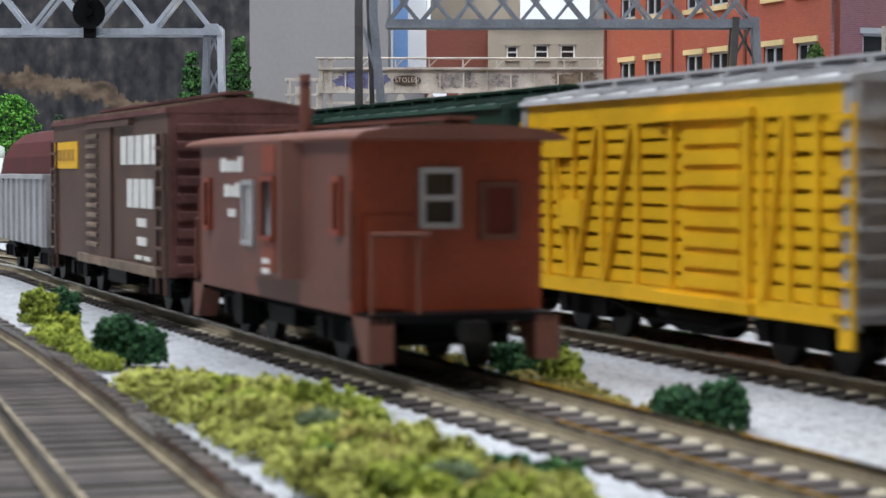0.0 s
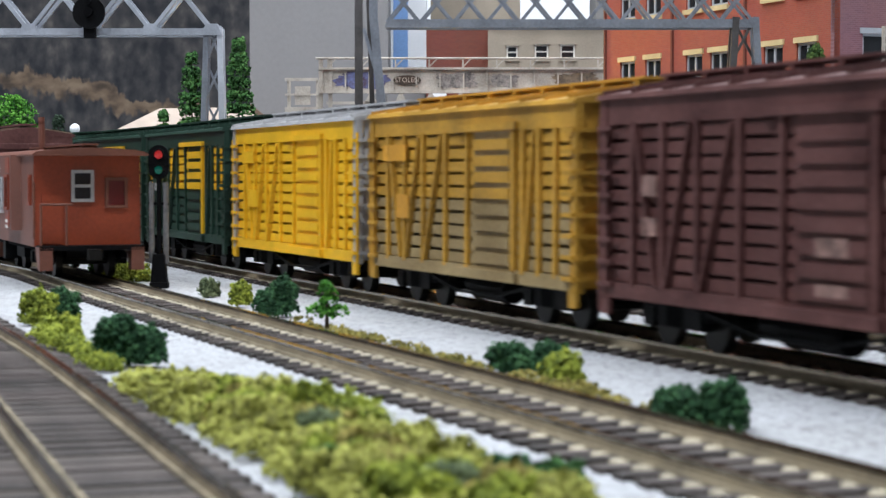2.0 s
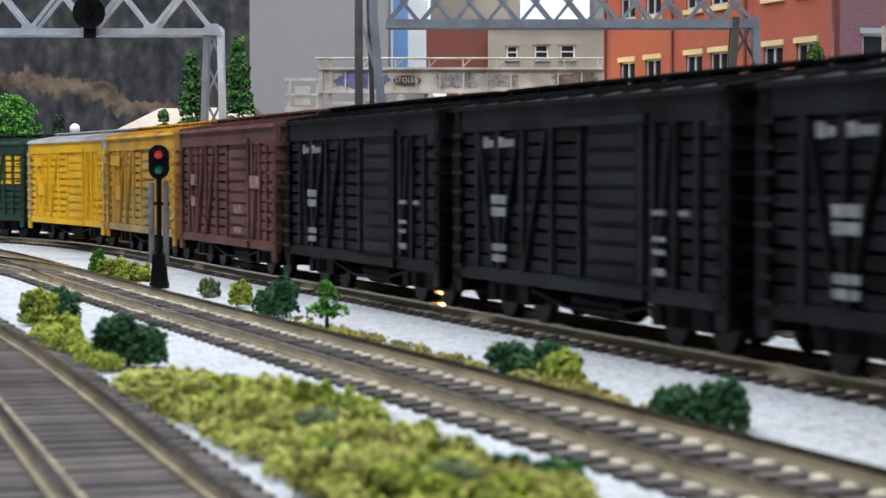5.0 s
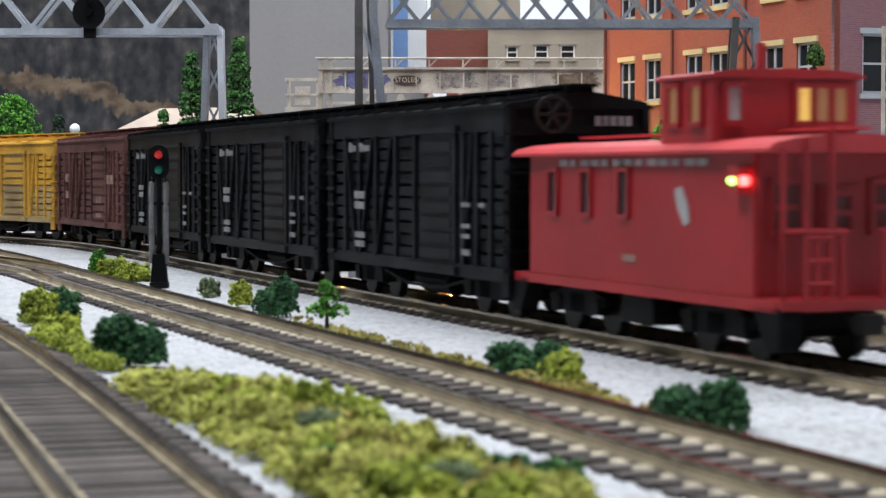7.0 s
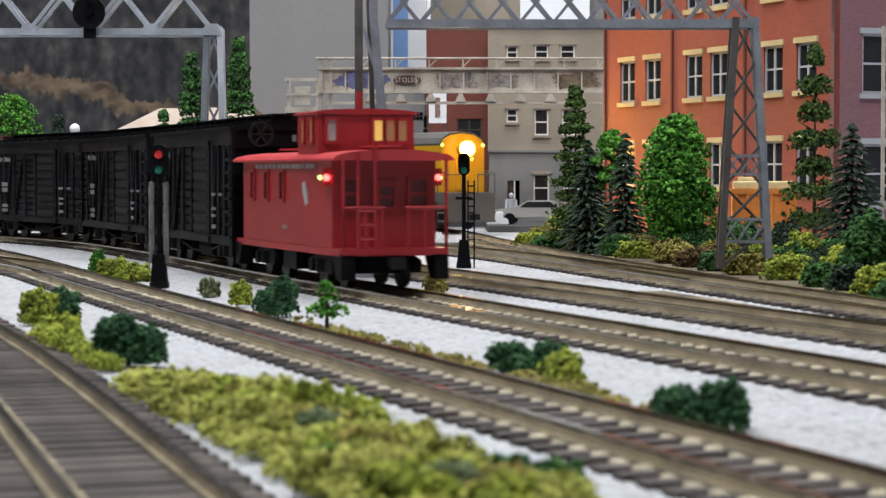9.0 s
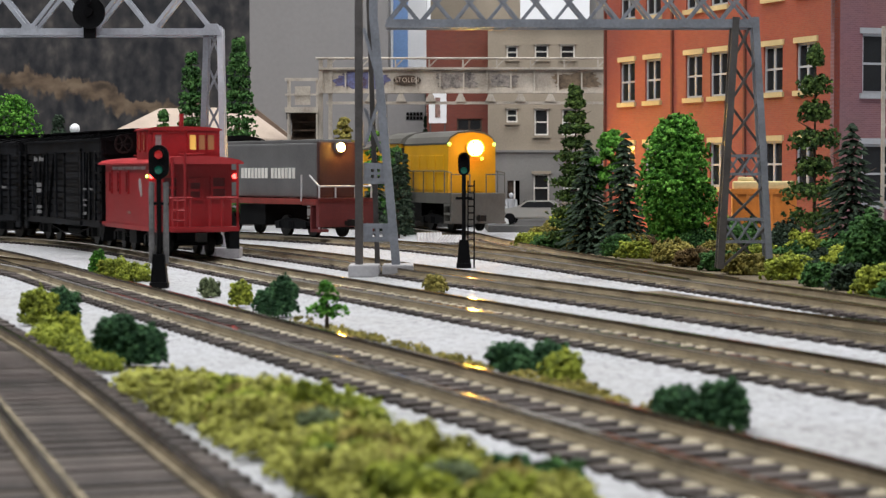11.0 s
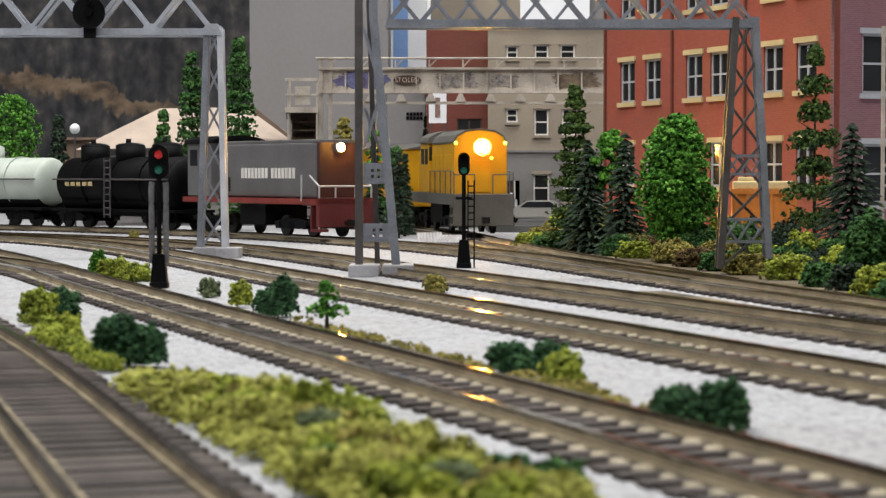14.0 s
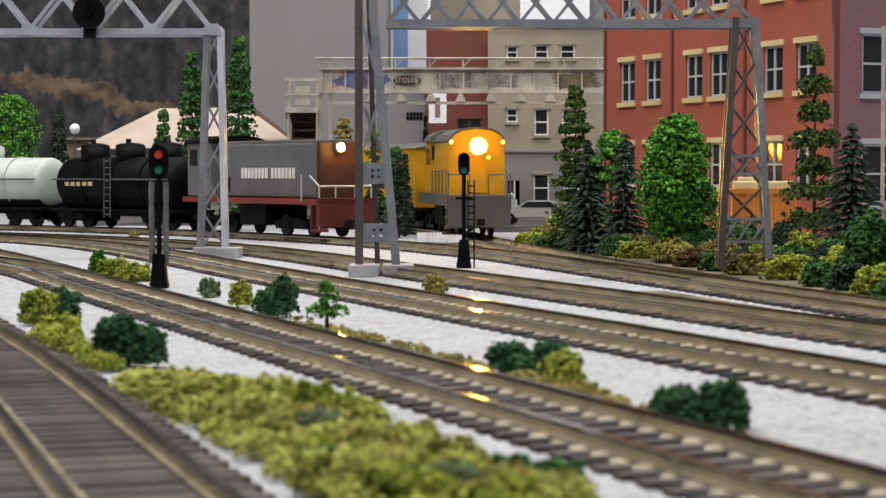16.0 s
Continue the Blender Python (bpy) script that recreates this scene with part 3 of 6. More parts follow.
def box_car():
    car = thing("box_car", "brown boxcar with white lettering and a yellow placard", "freight car", group="cars of the brown train")
    h = 78.0
    boxes("body", M["boxbrown"], car, (-h, h, -17, 17, 13, 51), bevel=0.4)
    roof = bmesh.new()
    prism(roof, [(17.8, 50.6), (17.5, 51.8), (0, 54.4), (-17.5, 51.8), (-17.8, 50.6)], "x", -h - 0.5, h + 0.5)
    rf = part("roof", roof, M["oxide"], car)
    for k in range(14):
        bm = bmesh.new()
        x = -h + 4 + k * (2 * h - 8) / 13
        for s in (1, -1):
            bar(bm, (x, s * 17.6, 52), (x, 0, 54.7), 0.9, 0.8)
        part("seam", bm, M["worn_highlit"], rf)
    boxes("roof_walk", M["oxide"], rf, (-h, h, -3, 3, 55.0, 55.7))
    for end in (1, -1):
        for k in range(9):
            z = 15 + 4.0 * k
            boxes("end_rib", M["oxide"], car, (end * h, end * (h + 1.1), -15, 15, z - 1.2, z + 1.2), bevel=0.4)
        boxes("end_wall", M["oxide"], car, (end * h, end * (h + 0.4), -16.6, 16.6, 13.2, 50.8))
        truck(car, end * 54)
        coupler(car, end * h)
        bm = bmesh.new()
        for k in range(7):
            rod(bm, (end * (h - 1), 18, 15 + 4.6 * k), (end * (h - 9), 18, 15 + 4.6 * k), 0.4, 6)
        bar(bm, (end * (h - 1), 17.6, 9), (end * (h - 1), 17.6, 46), 0.7, 0.7)
        bar(bm, (end * (h - 9), 17.6, 9), (end * (h - 9), 17.6, 46), 0.7, 0.7)
        part("ladder", bm, M["boxbrown"], car)
    door = boxes("door", M["boxbrown"], car, (-14, 18, 17.0, 17.8, 15, 49))
    # The ribs' highlight is put into their lighter tan colour.
    for k in range(12):
        z = 18 + 2.6 * k
        boxes("rib", M["worn_highlit"], door, (2, 17, 17.8, 18.6, z - 0.6, z + 0.6), bevel=0.3)
    boxes("door_track", M["worn_highlit"], door, (-72, 30, 17, 18.6, 12.8, 15), label="worn tan sill")
    boxes("door_track", M["boxbrown"], door, (-40, 22, 17, 18.4, 48.6, 50))
    boxes("placard", M["yellow"], car, (36, 74, 17.0, 17.4, 38.2, 45.8), label="yellow painted panel")
    for k in range(4):
        boxes("stencil", M["mustard"], car, (41 + 7 * k, 46 + 7 * k, 17.4, 17.6, 40.5, 43.6))
    for x0, x1, z0, z1 in ((-69, -23, 39, 46), (-63, -31, 28.5, 35.5), (-55, -42, 24, 26), (-55, -42, 19.5, 21.5), (-60, -40, 16, 17)):
        n = max(1, int((x1 - x0) / 8))
        bm = bmesh.new()
        for k in range(n):
            a = x0 + (x1 - x0) * k / n
            box(bm, a, a + (x1 - x0) / n * 0.78, 17.0, 17.35, z0, z1)
        part("lettering", bm, M["white"], car)
    boxes("underframe", M["black"], car, (-h + 3, h - 3, -6, 6, 9.5, 13), (-10, 14, -13, 13, 8, 13))
    return car


M["maroonload"] = mat("dark_red_cover", (0.08, 0.016, 0.016), 0.5, var=0.2)


def open_hopper():
    car = thing("hopper_car", "light grey ribbed hopper car under a dark red cover", "freight car", group="cars of the brown train")
    h = 62.0
    bm = bmesh.new()
    for s in (1, -1):
        box(bm, -h, h, s * 15.6, s * 16.6, 14, 36)
    box(bm, -h, -h + 1.2, -16, 16, 14, 36)
    box(bm, h - 1.2, h, -16, 16, 14, 36)
    box(bm, -h, h, -15.8, 15.8, 14, 20)
    part("body", bm, M["silver"], car)
    boxes("rim", M["silver"], car, (-h, h, 15.2, 17.6, 35, 36.6), (-h, h, -17.6, -15.2, 35, 36.6), (-h, -h + 2, -17, 17, 35, 36.6), bevel=0.3)
    bm = bmesh.new()
    prism(bm, arched(14.5, 36, 52) + [(-14.5, 30), (14.5, 30)], "x", -h + 3, h - 3)
    part("load", bm, M["maroonload"], car, "dark red rounded cover")
    for k in range(10):
        x = -h + 2 + k * (2 * h - 4) / 9
        boxes("rib", M["silver"], car, (x - 0.8, x + 0.8, 16.6, 17.6, 14, 35))
    for end in (1, -1):
        truck(car, end * 40)
        coupler(car, end * h)
    boxes("underframe", M["black"], car, (-h + 3, h - 3, -6, 6, 9.5, 14))
    return car


def cupola_caboose():
    car = thing("caboose", "bright red wooden cupola caboose with lit marker lamps", "caboose", group="freight cars of the train")
    h = 50.0
    body = bmesh.new()
    box(body, -h, h, -15.6, 15.6, 14, 41)
    part("body", body, M["red"], car)
    boxes("sill", M["red"], car, (-h - 8, h + 8, -16.2, 16.2, 13.2, 15.2))
    for k in range(36):
        x = -h + 1.4 + k * (2 * h - 2.8) / 35
        boxes("board", M["red"], car, (x - 1.28, x + 1.28, 15.6, 15.85, 15.3, 40.8))
    roof = bmesh.new()
    prism(roof, arched(18.2, 41.1, 43.7) + [(-18.2, 40.5), (18.2, 40.5)], "x", -h - 9, h + 5)
    rf = part("roof", roof, M["redroof"], car)
    boxes("roof_walk", M["redroof"], rf, (-h - 8, -34, -2.4, 2.4, 44.4, 45.0), (-11, h + 4, -2.4, 2.4, 44.4, 45.0))
    cup = boxes("cupola", M["red"], car, (-33, -12, -15.0, 15.0, 41.5, 55.0))
    croof = bmesh.new()
    prism(croof, arched(15.9, 54.8, 56.0) + [(-15.9, 54.3), (15.9, 54.3)], "x", -34.2, -10.8)
    part("cupola_roof", croof, M["red"], cup)
    rods("smoke_pipe", M["red"], cup, 1.0, ((-20, -2, 55), (-20, -2, 61.5)))
    for x in (-18, -27):
        freight_window(cup, M["red"], x, 49.5, 3.6, 6.5, 15.0, M["warmglass"])
    for y, g in ((10.8, M["paleglass"]), (-3.6, M["amberglass"]), (-7.4, M["warmglass"]), (-11.2, M["warmglass"])):
        end_window(cup, M["red"], y, 49.5, 2.6, 6.0, -33, g, mid=False)
    for x in (37, 20, 2):
        freight_window(car, M["red"], x, 33, 3.8, 8.4, 15.85)
    bm = bmesh.new()
    prism(bm, [(-21.2, 30.8), (-20.4, 33.8), (-22.6, 34.6), (-25.4, 31.0), (-26.2, 28.0), (-24.0, 27.2)], "y", 15.9, 16.2)
    part("herald", bm, M["silver"], car, "small slanting grey emblem")
    boxes("number_bar", M["pinkfade"], car, (-3.4, -1.4, 15.9, 16.2, 19.6, 21.0), (-1.0, 0.6, 15.9, 16.2, 19.6, 21.0), (1.0, 2.6, 15.9, 16.2, 19.6, 21.0))
    bm = bmesh.new()
    for k in range(13):
        box(bm, 33 - k * 5.2, 33 - k * 5.2 - (3.4, 2.6, 3.9)[k % 3], 15.9, 16.2, 38.3, 39.6)
    part("lettering", bm, M["silver"], car, "row of small pale letters")
    boxes("end_wall", M["red"], car, (-h - 0.6, -h, -15.4, 15.4, 14.5, 41))
    boxes("end_door", M["red"], car, (-h - 1.4, -h - 0.6, -4, 4, 15, 35), bevel=0.2)
    end_window(car, M["red"], 0, 30, 4, 6, -h - 1.4, M["redglass"])
    for y in (10, -10):
        end_window(car, M["red"], y, 31, 5, 8, -h - 0.6, M["redglass"])
    boxes("platform", M["red"], car, (-h - 10, -h, -16, 16, 13.6, 15.4))
    rods("railing", M["red"], car, 0.55, *[((-h - 9.4, y, 15), (-h - 9.4, y, 27)) for y in (-15.5, -9, -4, 4, 9, 15.5)], ((-h - 9.4, -15.5, 27), (-h - 9.4, -3, 27)), ((-h - 9.4, 3, 27), (-h - 9.4, 15.5, 27)), ((-h - 9.4, 15.5, 15), (-h - 9.4, 15.5, 41)), ((-h - 9.4, -15.5, 15), (-h - 9.4, -15.5, 41)), ((-h - 9.4, 6, 15), (-h - 9.4, 6, 45)), ((-h - 9.4, 11, 15), (-h - 9.4, 11, 43)), *[((-h - 9.4, 6, 18 + 4 * k), (-h - 9.4, 11, 18 + 4 * k)) for k in range(3)])
    for s in (1, -1):
        lamp = bmesh.new()
        box(lamp, -h + 1.5, -h + 5.5, s * 15.8, s * 18.2, 33.2, 38.2)
        mk = part("marker_lamp", lamp, M["red"], car)
        bm = bmesh.new()
        ball(bm, (-h + 1.4, s * 17.1, 35.6), 1.0)
        part("lens", bm, M["redlamp"], mk, "glowing red lens", smooth=True)
        bm = bmesh.new()
        ball(bm, (-h + 3.5, s * 18.3, 35.6), 0.75)
        part("lens", bm, M["greenlamp"], mk, "glowing green lens", smooth=True)
        for end in (1, -1):
            bm = bmesh.new()
            x = end * h
            prism(bm, [(x, 14), (x + end * 9.5, 14), (x + end * 9.5, 6.5), (x + end * 5, 6.5)], "y", s * 12, s * 16.2)
            part("step", bm, M["black"], car)
    for end in (1, -1):
        truck(car, end * 31)
        coupler(car, end * (h + 6))
    boxes("underframe", M["black"], car, (-h + 3, h - 3, -6, 6, 9.5, 14), (-8, 6, 8, 14.5, 7.5, 14))
    return car


ends = M["black"]
YELLOW_MARKS = (("placard", M["yellow"], 40, 55, 40.2, 44.0), ("placard", M["yellow"], 36, 46, 26, 31.5))
TAN_MARKS = (("placard", M["amberpaint"], 38, 56, 40.0, 44.2), ("placard", M["amberpaint"], 36, 45, 25.5, 31.5))
OXIDE_MARKS = (("lettering", M["pinkfade"], 42, 48, 32.5, 36.5), ("lettering", M["pinkfade"], 42, 48, 25, 28.5), ("emblem", M["pinkfade"], -49, -37, 32, 36), ("lettering", M["pinkfade"], -26, -16, 23.5, 26.5), ("lettering", M["pinkfade"], -26, -16, 17, 19))
BLACK_MARKS = (("lettering", M["faded"], 46, 48.5, 42.6, 45.2), ("lettering", M["faded"], 43, 45.2, 42.8, 44.4), ("lettering", M["faded"], 36.5, 39, 42.6, 45.0), ("lettering", M["faded"], 33.4, 36, 42.8, 44.4), ("lettering", M["faded"], 30, 32.6, 42.8, 44.4), ("stencil", M["faded"], 35, 43.5, 27.2, 29.2), ("stencil", M["faded"], 35, 43.5, 30, 32), ("stencil", M["faded"], 35.5, 43, 17, 18.6), ("stencil", M["faded"], 35.5, 43, 19.4, 21), ("stencil", M["faded"], -44, -39, 29, 30), ("stencil", M["faded"], -54, -50, 29, 30), ("stencil", M["faded"], -44, -39, 24, 25), ("stencil", M["faded"], -44, -39, 21.6, 22.6), ("stencil", M["faded"], -44, -39, 17.6, 19))
GREEN_MARKS = (("placard", M["silver"], 42, 50, 30, 33),)


def build_stock_train():
    cars = []
    for k in range(3):
        cars.append((664 + 138.3 - 138.3 * k, stock_car("dark green stock car with yellow upper slats", M["yellow"], M["green"], M["green"], M["green"], GREEN_MARKS, split=32.0)))
    cars.append((388.0, stock_car("bright yellow slatted stock car with silver ends and roof", M["yellow"], M["silver"], M["silver"], None, YELLOW_MARKS)))
    cars.append((249.7, stock_car("mustard and tan weathered slatted stock car", M["mustard"], M["mustard"], M["mustard"], M["tan"], TAN_MARKS, split=31.0)))
    cars.append((111.4, stock_car("brown-red slatted stock car with faded pale lettering", M["oxide"], M["oxide"], M["oxide"], None, OXIDE_MARKS)))
    first = stock_car("black slatted stock car with small white lettering", M["blackbody"], M["black"], M["black"], None, BLACK_MARKS)
    cars.append((-27.0, first))
    cars.append((-165.0, copy_thing(first, Matrix())))
    cars.append((-303.0, copy_thing(first, Matrix())))
    cars.append((-422.0, cupola_caboose()))
    return cars


STOCK_TRAIN = build_stock_train()
BROWN_TRAIN = [(389.0, bay_caboose()), (541.0, box_car()), (688.0, open_hopper())]


# ---- scenery materials ----
def leaf(name, c0, c1, c2):
    """Foam and flock foliage: each flake takes its own tone."""
    m = bpy.data.materials.new(name)
    m.use_nodes = True
    nt = m.node_tree
    b = nt.nodes["Principled BSDF"]
    b.inputs["Roughness"].default_value = 0.85
    b.inputs["Specular IOR Level"].default_value = 0.2
    geo, co, no = nt.nodes.new("ShaderNodeNewGeometry"), nt.nodes.new("ShaderNodeTexCoord"), nt.nodes.new("ShaderNodeTexNoise")
    no.inputs["Scale"].default_value = 130
    nt.links.new(co.outputs["Object"], no.inputs["Vector"])
    mix = nt.nodes.new("ShaderNodeMath")
    mix.operation = "MULTIPLY_ADD"
    nt.links.new(geo.outputs["Random Per Island"], mix.inputs[0])
    mix.inputs[1].default_value = 0.5
    nt.links.new(no.outputs[0], mix.inputs[2])
    ramp = nt.nodes.new("ShaderNodeValToRGB")
    ramp.color_ramp.elements[0].position, ramp.color_ramp.elements[1].position = 0.45, 1.0
    ramp.color_ramp.elements[0].color, ramp.color_ramp.elements[1].color = (*c0, 1), (*c2, 1)
    ramp.color_ramp.elements.new(0.75).color = (*c1, 1)
    nt.links.new(mix.outputs[0], ramp.inputs[0])
    nt.links.new(ramp.outputs[0], b.inputs["Base Color"])
    return m


L = {
    "hedge": leaf("hedge_foliage", (0.15, 0.15, 0.04), (0.32, 0.33, 0.07), (0.50, 0.51, 0.13)),
    "yellow": leaf("yellow_green_foliage", (0.10, 0.13, 0.02), (0.225, 0.27, 0.035), (0.38, 0.43, 0.06)),
    "dark": leaf("dark_green_foliage", (0.012, 0.038, 0.016), (0.03, 0.085, 0.036), (0.07, 0.16, 0.065)),
    "olive": leaf("olive_foliage", (0.09, 0.085, 0.022), (0.21, 0.185, 0.045), (0.34, 0.29, 0.08)),
    "bright": leaf("bright_green_foliage", (0.014, 0.055, 0.008), (0.06, 0.20, 0.020), (0.16, 0.38, 0.06)),
    "mid": leaf("mid_green_foliage", (0.014, 0.042, 0.012), (0.035, 0.10, 0.025), (0.08, 0.18, 0.05)),
    "fir": leaf("dark_fir_foliage", (0.010, 0.018, 0.011), (0.020, 0.036, 0.022), (0.045, 0.072, 0.045)),
    "pine": leaf("pine_foliage", (0.012, 0.030, 0.009), (0.042, 0.080, 0.019), (0.10, 0.16, 0.038)),
    "brown": leaf("brown_foliage", (0.045, 0.03, 0.012), (0.10, 0.065, 0.025), (0.17, 0.12, 0.05)),
    "sage": leaf("grey_green_foliage", (0.05, 0.07, 0.035), (0.11, 0.14, 0.07), (0.19, 0.23, 0.12)),
}
M["bark"] = mat("bark", (0.06, 0.04, 0.028), 0.9, var=0.35, scale=200, bump=0.6)


def brick_mat(name, c1, c2, mortar, size):
    m = bpy.data.materials.new(name)
    m.use_nodes = True
    nt = m.node_tree
    b = nt.nodes["Principled BSDF"]
    b.inputs["Roughness"].default_value = 0.8
    co, mp, br, no, mx = (nt.nodes.new(k) for k in ("ShaderNodeTexCoord", "ShaderNodeMapping", "ShaderNodeTexBrick", "ShaderNodeTexNoise", "ShaderNodeMix"))
    mp.inputs["Rotation"].default_value = (math.pi / 2, 0, 0)
    mp.inputs["Scale"].default_value = (1 / U, 1 / U, 1 / U)
    nt.links.new(co.outputs["Object"], mp.inputs["Vector"])
    nt.links.new(mp.outputs[0], br.inputs["Vector"])
    br.inputs["Scale"].default_value = 1.0
    br.inputs["Brick Width"].default_value, br.inputs["Row Height"].default_value = size
    br.inputs["Mortar Size"].default_value = 0.09
    for k, c in (("Color1", c1), ("Color2", c2), ("Mortar", mortar)):
        br.inputs[k].default_value = (*c, 1)
    no.inputs["Scale"].default_value = 25
    no.inputs["Detail"].default_value = 6
    nt.links.new(co.outputs["Object"], no.inputs["Vector"])
    mx.data_type, mx.blend_type = "RGBA", "MULTIPLY"
    mx.inputs["Factor"].default_value = 0.35
    nt.links.new(br.outputs["Color"], mx.inputs["A"])
    nt.links.new(no.outputs[1], mx.inputs["B"])
    nt.links.new(mx.outputs["Result"], b.inputs["Base Color"])
    bp = nt.nodes.new("ShaderNodeBump")
    bp.inputs["Strength"].default_value, bp.inputs["Distance"].default_value = 0.4, 0.0002
    nt.links.new(br.outputs["Fac"], bp.inputs["Height"])
    bp.invert = True
    nt.links.new(bp.outputs[0], b.inputs["Normal"])
    return m


M["brick"] = brick_mat("red_brick", (0.44, 0.098, 0.058), (0.37, 0.08, 0.05), (0.33, 0.13, 0.095), (2.6, 0.9))
M["brickpurple"] = brick_mat("plum_brick", (0.30, 0.145, 0.16), (0.25, 0.12, 0.14), (0.33, 0.19, 0.21), (2.6, 0.9))
M["brickdark"] = brick_mat("dark_brick", (0.20, 0.05, 0.03), (0.17, 0.042, 0.028), (0.16, 0.06, 0.045), (2.6, 0.9))
M["beige"] = mat("beige_stucco", (0.30, 0.255, 0.20), 0.85, var=0.14, scale=25)
M["greystone"] = mat("grey_stucco", (0.20, 0.195, 0.19), 0.85, var=0.14, scale=25)
M["greywall"] = mat("grey_wall_paint", (0.215, 0.21, 0.215), 0.85, var=0.06, scale=8, fine=300)
M["stone"] = mat("cream_stone", (0.62, 0.50, 0.26), 0.8, var=0.12)
M["sash"] = mat("grey_window_paint", (0.42, 0.44, 0.48), 0.6, var=0.08)
M["sashwhite"] = mat("white_window_paint", (0.74, 0.72, 0.68), 0.6, var=0.06)
M["bluewall"] = mat("sky_blue_paint", (0.22, 0.38, 0.72), 0.7, var=0.12, scale=12)
M["whitewall"] = mat("white_paint", (0.82, 0.84, 0.88), 0.7, var=0.05, scale=12)
M["girder"] = mat("faded_cream_girder", (0.40, 0.355, 0.30), 0.75, var=0.25, scale=60, mixcol=(0.55, 0.50, 0.44))
M["graffiti_a"] = mat("purple_graffiti", (0.20, 0.10, 0.14), 0.7, var=0.4, scale=160, mixcol=(0.16, 0.20, 0.42))
M["graffiti_b"] = mat("grey_graffiti", (0.17, 0.15, 0.15), 0.7, var=0.4, scale=200, mixcol=(0.40, 0.36, 0.33))
M["graffiti_c"] = mat("brown_graffiti", (0.17, 0.125, 0.085), 0.7, var=0.4, scale=160)
M["shed"] = mat("grey_clapboard", (0.17, 0.16, 0.16), 0.8, var=0.15)
M["shedroof"] = mat("brown_shingle", (0.16, 0.11, 0.08), 0.85, var=0.2)
M["asphalt"] = mat("grey_street", (0.10, 0.10, 0.10), 0.85, var=0.2)
M["carred"] = mat("red_car_paint", (0.5, 0.03, 0.03), 0.25, var=0.05, bump=0)
M["carsilver"] = mat("silver_car_paint", (0.5, 0.5, 0.48), 0.25, 0.4, var=0.05, bump=0)


def foliage(bm_rows, rng, n, size, centre, radii, lean=0.0, fuzz=0.45):
    """Adds n small flakes on an uneven ellipsoid; bm_rows collects vertices and faces."""
    verts, faces = bm_rows
    for _ in range(n):
        d = rng.normal(size=3)
        d /= np.linalg.norm(d)
        if d[2] < -0.35:
            d[2] = -d[2]
        lump = 1 + fuzz * noise.noise(Vector(d) * 2.1 + Vector(centre) * 0.37) + rng.uniform(-0.22, 0.08)
        p = np.array(centre) + d * np.array(radii) * lump
        if p[2] < 0.2:
            p[2] = 0.2 + rng.uniform(0, 0.6)
        a = d + rng.normal(size=3) * 0.8
        a /= np.linalg.norm(a)
        u = np.cross(a, (0.3, 0.5, 0.81))
        u /= np.linalg.norm(u)
        v = np.cross(a, u)
        s = size * rng.uniform(0.6, 1.35)
        k = len(verts)
        for cu, cv, cw in ((1, 0, 0), (0.15, 0.9, 0.15), (-1, 0.1, -0.1), (-0.1, -0.95, 0.1), (0, 0, 0.75)):
            verts.append(p + s * (u * cu + v * cv + a * cw))
        faces += [(k, k + 1, k + 4), (k + 1, k + 2, k + 4), (k + 2, k + 3, k + 4), (k + 3, k, k + 4), (k + 3, k + 2, k + 1, k)]


def raw_mesh(name, rows, material):
    me = bpy.data.meshes.new(name)
    me.from_pydata([tuple(np.array(v) * U) for v in rows[0]], [], rows[1])
    me.materials.append(material)
    return me


RNG = np.random.default_rng(7)


def shrub(label, x, y, w, hgt, kind, z=0.0, size=0.75, lobes=5, density=1.0):
    """A clump of ground foam in several lobes."""
    rows = ([], [])
    for k in range(lobes):
        g = RNG.uniform(0, 2 * math.pi)
        o = 0 if k == 0 else RNG.uniform(0.25, 0.55) * w / 2
        r = w / 2 * RNG.uniform(0.5, 0.68)
        hh = hgt * RNG.uniform(0.5, 0.66)
        foliage(rows, RNG, int(density * 26 * r * max(r, hh) / size**2 / 3), size, (o * math.cos(g), o * math.sin(g) * 0.8, hh * RNG.uniform(0.4, 0.7)), (r, r * 0.9, hh))
    ob = new("shrub", raw_mesh("shrub", rows, L[kind]))
    ob.matrix_basis = at(x, y, z)
    return tagged(ob, label, "shrub", "shrubs along the tracks")


def trunk(parent, hgt, r, limbs=6, crown0=0.3, reach=5.0):
    bm = bmesh.new()
    pts = [Vector((0.04 * r * hgt * noise.noise(Vector((k, r, 0))), 0, hgt * k / 5)) for k in range(6)]
    for k in range(5):
        rod(bm, pts[k], pts[k + 1], r * (1 - k / 6), 8, r * (1 - (k + 1) / 6))
    for k in range(limbs):
        z = hgt * (crown0 + (0.9 - crown0) * k / limbs)
        g = k * 2.4
        rod(bm, (0, 0, z), (reach * math.cos(g), reach * math.sin(g), z + reach * 0.5), r * 0.4, 5, r * 0.12)
    return part("trunk", bm, M["bark"], parent)


